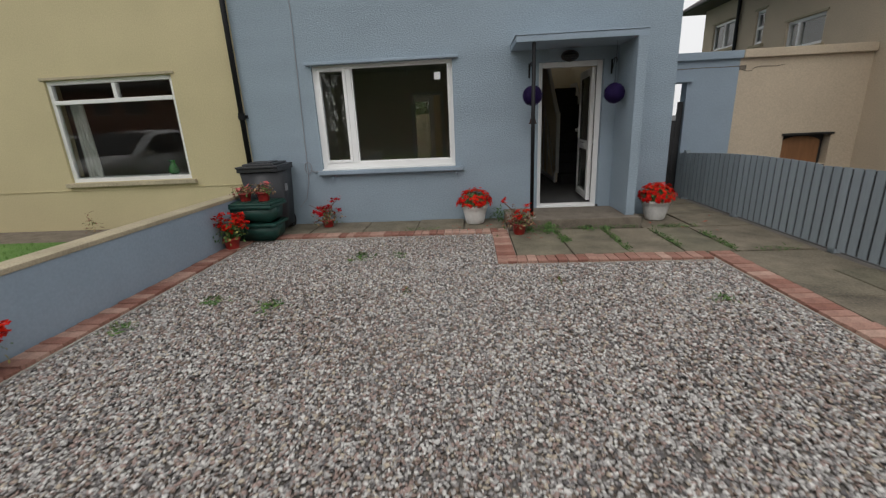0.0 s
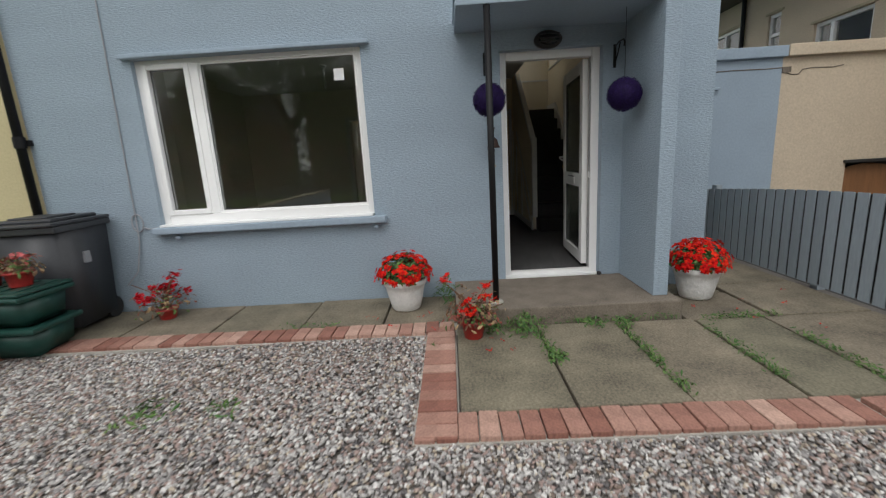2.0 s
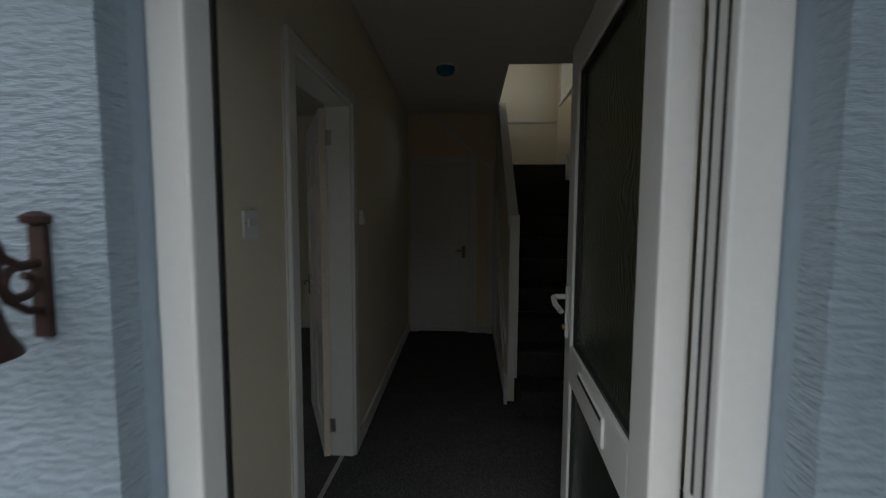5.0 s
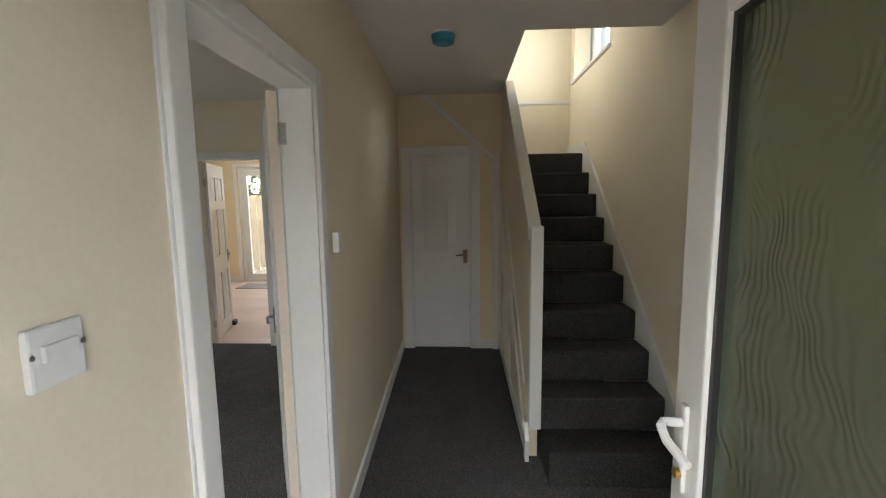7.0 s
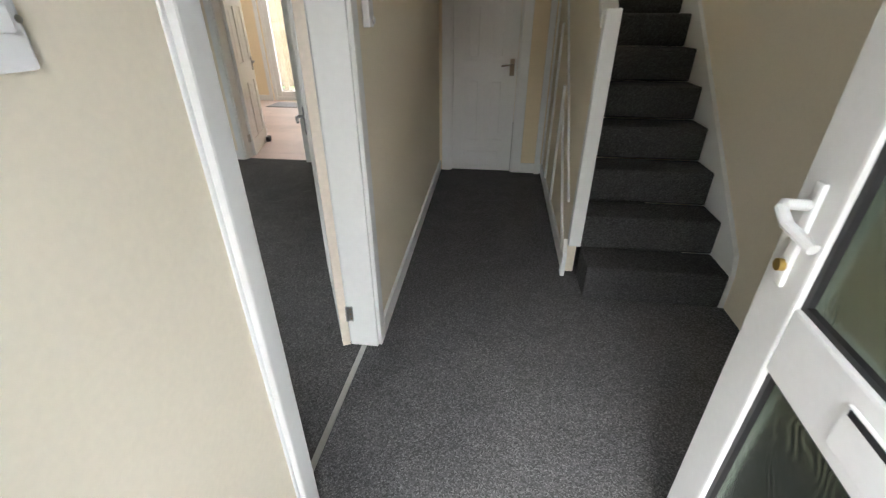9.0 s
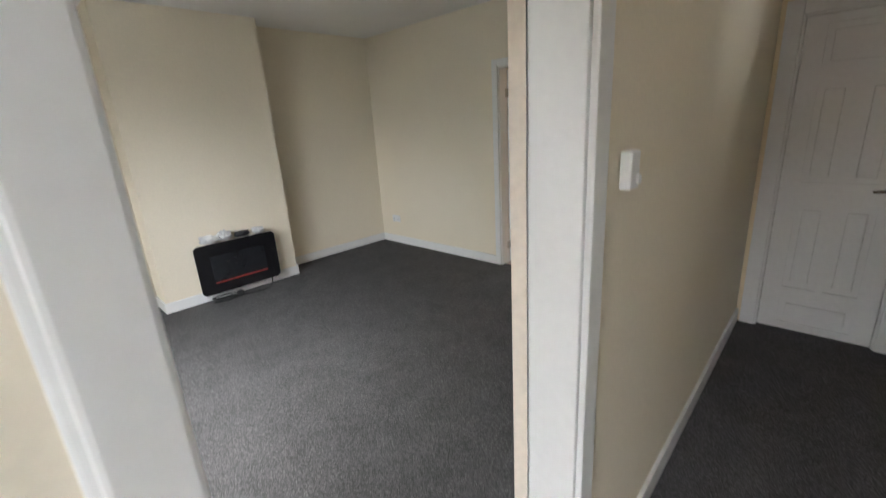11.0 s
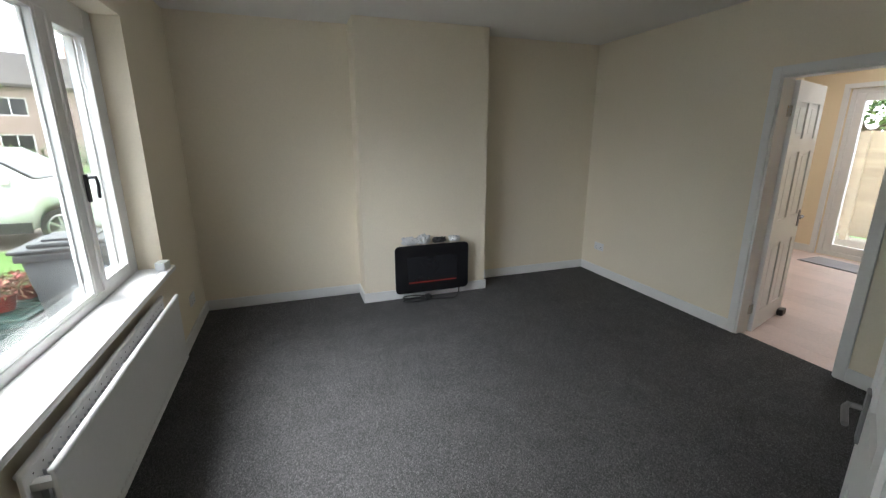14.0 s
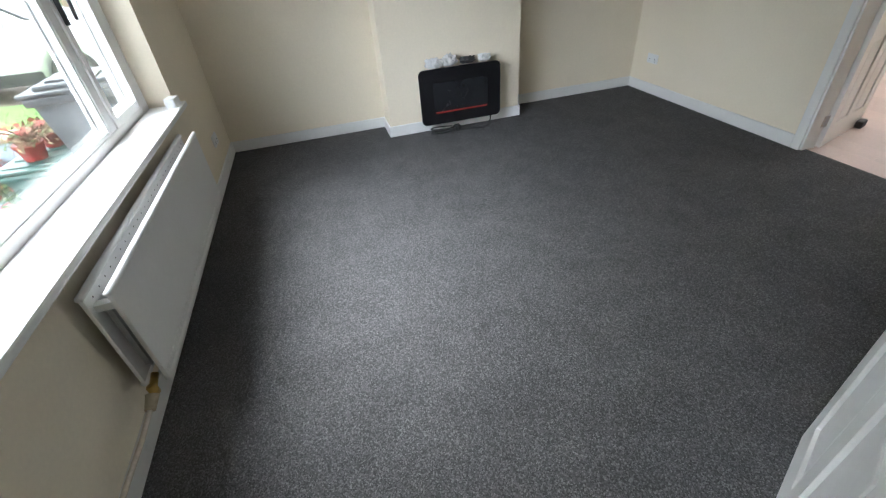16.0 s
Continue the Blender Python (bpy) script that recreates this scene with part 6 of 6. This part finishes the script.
def car(x, y, turn, paint, label, scale=1.0):
    """A compact family car with its nose along local +y."""
    ob = thing("car", x, y, -0.15, label, "car", "parked cars", turn)
    side = [(-2.05, 0.32), (-2.1, 0.55), (-2.08, 0.95), (-2.0, 1.05), (-1.85, 1.42), (-1.65, 1.56), (-0.5, 1.62), (0.25, 1.56), (1.0, 1.08), (1.7, 0.98), (2.05, 0.80), (2.12, 0.55), (2.08, 0.30)]
    under = []
    for c in (1.32, -1.30):
        under += [(c + 0.37 * math.cos(a), 0.30 + 0.40 * math.sin(a)) for a in np.linspace(0.0, math.pi, 9)]
    bm = bmesh.new()
    prism(bm, side + under, 'x', -0.88, 0.88)
    for v in bm.verts:
        if v.co.z > 1.0:
            v.co.x *= 1 - 0.30 * (v.co.z - 1.0)
        v.co.x *= 1 - 0.05 * (abs(v.co.y) / 2.1) ** 4
    bmesh.ops.bevel(bm, geom=[e for e in bm.edges if e.calc_length() > 0.5 or abs(e.verts[0].co.x - e.verts[1].co.x) < 0.02], offset=0.03, segments=2, affect='EDGES')
    body = part("body", bm, paint, ob, smooth=True)
    for s in (-1, 1):
        for poly in ([(-1.72, 1.06), (-1.60, 1.44), (-0.62, 1.52), (-0.62, 1.04)], [(-0.55, 1.04), (-0.55, 1.52), (0.15, 1.48), (0.80, 1.06)]):
            bm = bmesh.new()
            xs = lambda z: s * (0.885 * (1 - 0.30 * max(0, z - 1.0)))
            vs = [bm.verts.new((xs(z) + s * 0.004, yy, z)) for yy, z in poly] + [bm.verts.new((xs(z) - s * 0.02, yy, z)) for yy, z in poly]
            n = len(poly)
            bm.faces.new(vs[:n]), bm.faces.new(vs[n:][::-1])
            for i in range(n):
                bm.faces.new((vs[i], vs[(i + 1) % n], vs[n + (i + 1) % n], vs[n + i]))
            bmesh.ops.recalc_face_normals(bm, faces=bm.faces)
            part("side_window", bm, BLACK_SHINE, ob, "dark tinted side window")
        part("wing_mirror", boxes((s * 0.98 - 0.09, s * 0.98 + 0.09, 0.62, 0.78, 1.02, 1.17), bev=0.03), paint, ob)
        part("headlight", boxes((s * 0.62 - 0.2, s * 0.62 + 0.2, 1.95, 2.09, 0.68, 0.82), bev=0.03), CHROME, ob)
        part("sill_trim", boxes((s * 0.875 - 0.02, s * 0.875 + 0.02, -0.9, 0.92, 0.25, 0.42), bev=0.01), BLACK_MATT, ob, "black lower body trim")
        for c in (1.32, -1.30):
            wh = part("wheel", rod(bmesh.new(), (s * 0.66, c, 0.31), (s * 0.87, c, 0.31), 0.31, 28), TYRE, ob)
            bm = rod(bmesh.new(), (s * 0.86, c, 0.31), (s * 0.878, c, 0.31), 0.07, 14)
            for k in range(7):
                a = k * 2 * math.pi / 7
                rod(bm, (s * 0.874, c, 0.31), (s * 0.874, c + 0.2 * math.cos(a), 0.31 + 0.2 * math.sin(a)), 0.022, 6)
            ring = [(s * 0.872, c + 0.21 * math.cos(a), 0.31 + 0.21 * math.sin(a)) for a in np.linspace(0, 2 * math.pi, 21)]
            tube(bm, ring, 0.018, 6)
            part("rim", bm, STEEL, wh)
    bm = bmesh.new()
    fr = [(-0.76, 1.02, 1.09), (0.76, 1.02, 1.09), (0.64, 0.30, 1.555), (-0.64, 0.30, 1.555)]
    vs = [bm.verts.new((a, b + 0.02, c + 0.015)) for a, b, c in fr] + [bm.verts.new((a, b, c - 0.03)) for a, b, c in fr]
    bm.faces.new(vs[:4]), bm.faces.new(vs[4:][::-1])
    for i in range(4):
        bm.faces.new((vs[i], vs[(i + 1) % 4], vs[4 + (i + 1) % 4], vs[4 + i]))
    bmesh.ops.recalc_face_normals(bm, faces=bm.faces)
    part("windscreen", bm, BLACK_SHINE, ob)
    part("bumper", boxes((-0.82, 0.82, 1.98, 2.14, 0.30, 0.56), bev=0.05), paint, ob)
    part("bumper", boxes((-0.82, 0.82, -2.15, -2.0, 0.30, 0.60), bev=0.05), paint, ob)
    return ob


car(-9.4, -3.75, 0, CAR_WHITE, "white compact sports utility car parked on the drive")
car(-14.5, -6.6, 20, CAR_WHITE, "white hatchback parked at the kerb")
car(-22.0, -11.5, 60, mat("silver_car_paint", (0.35, 0.36, 0.38), 0.25, 0.03, 2, 30, 0.0, coat=0.8), "silver estate car parked down the street")
car(1.5, -12.2, 90, mat("grey_car_paint", (0.12, 0.125, 0.13), 0.25, 0.03, 2, 30, 0.0, coat=0.8), "dark grey car parked across the street")
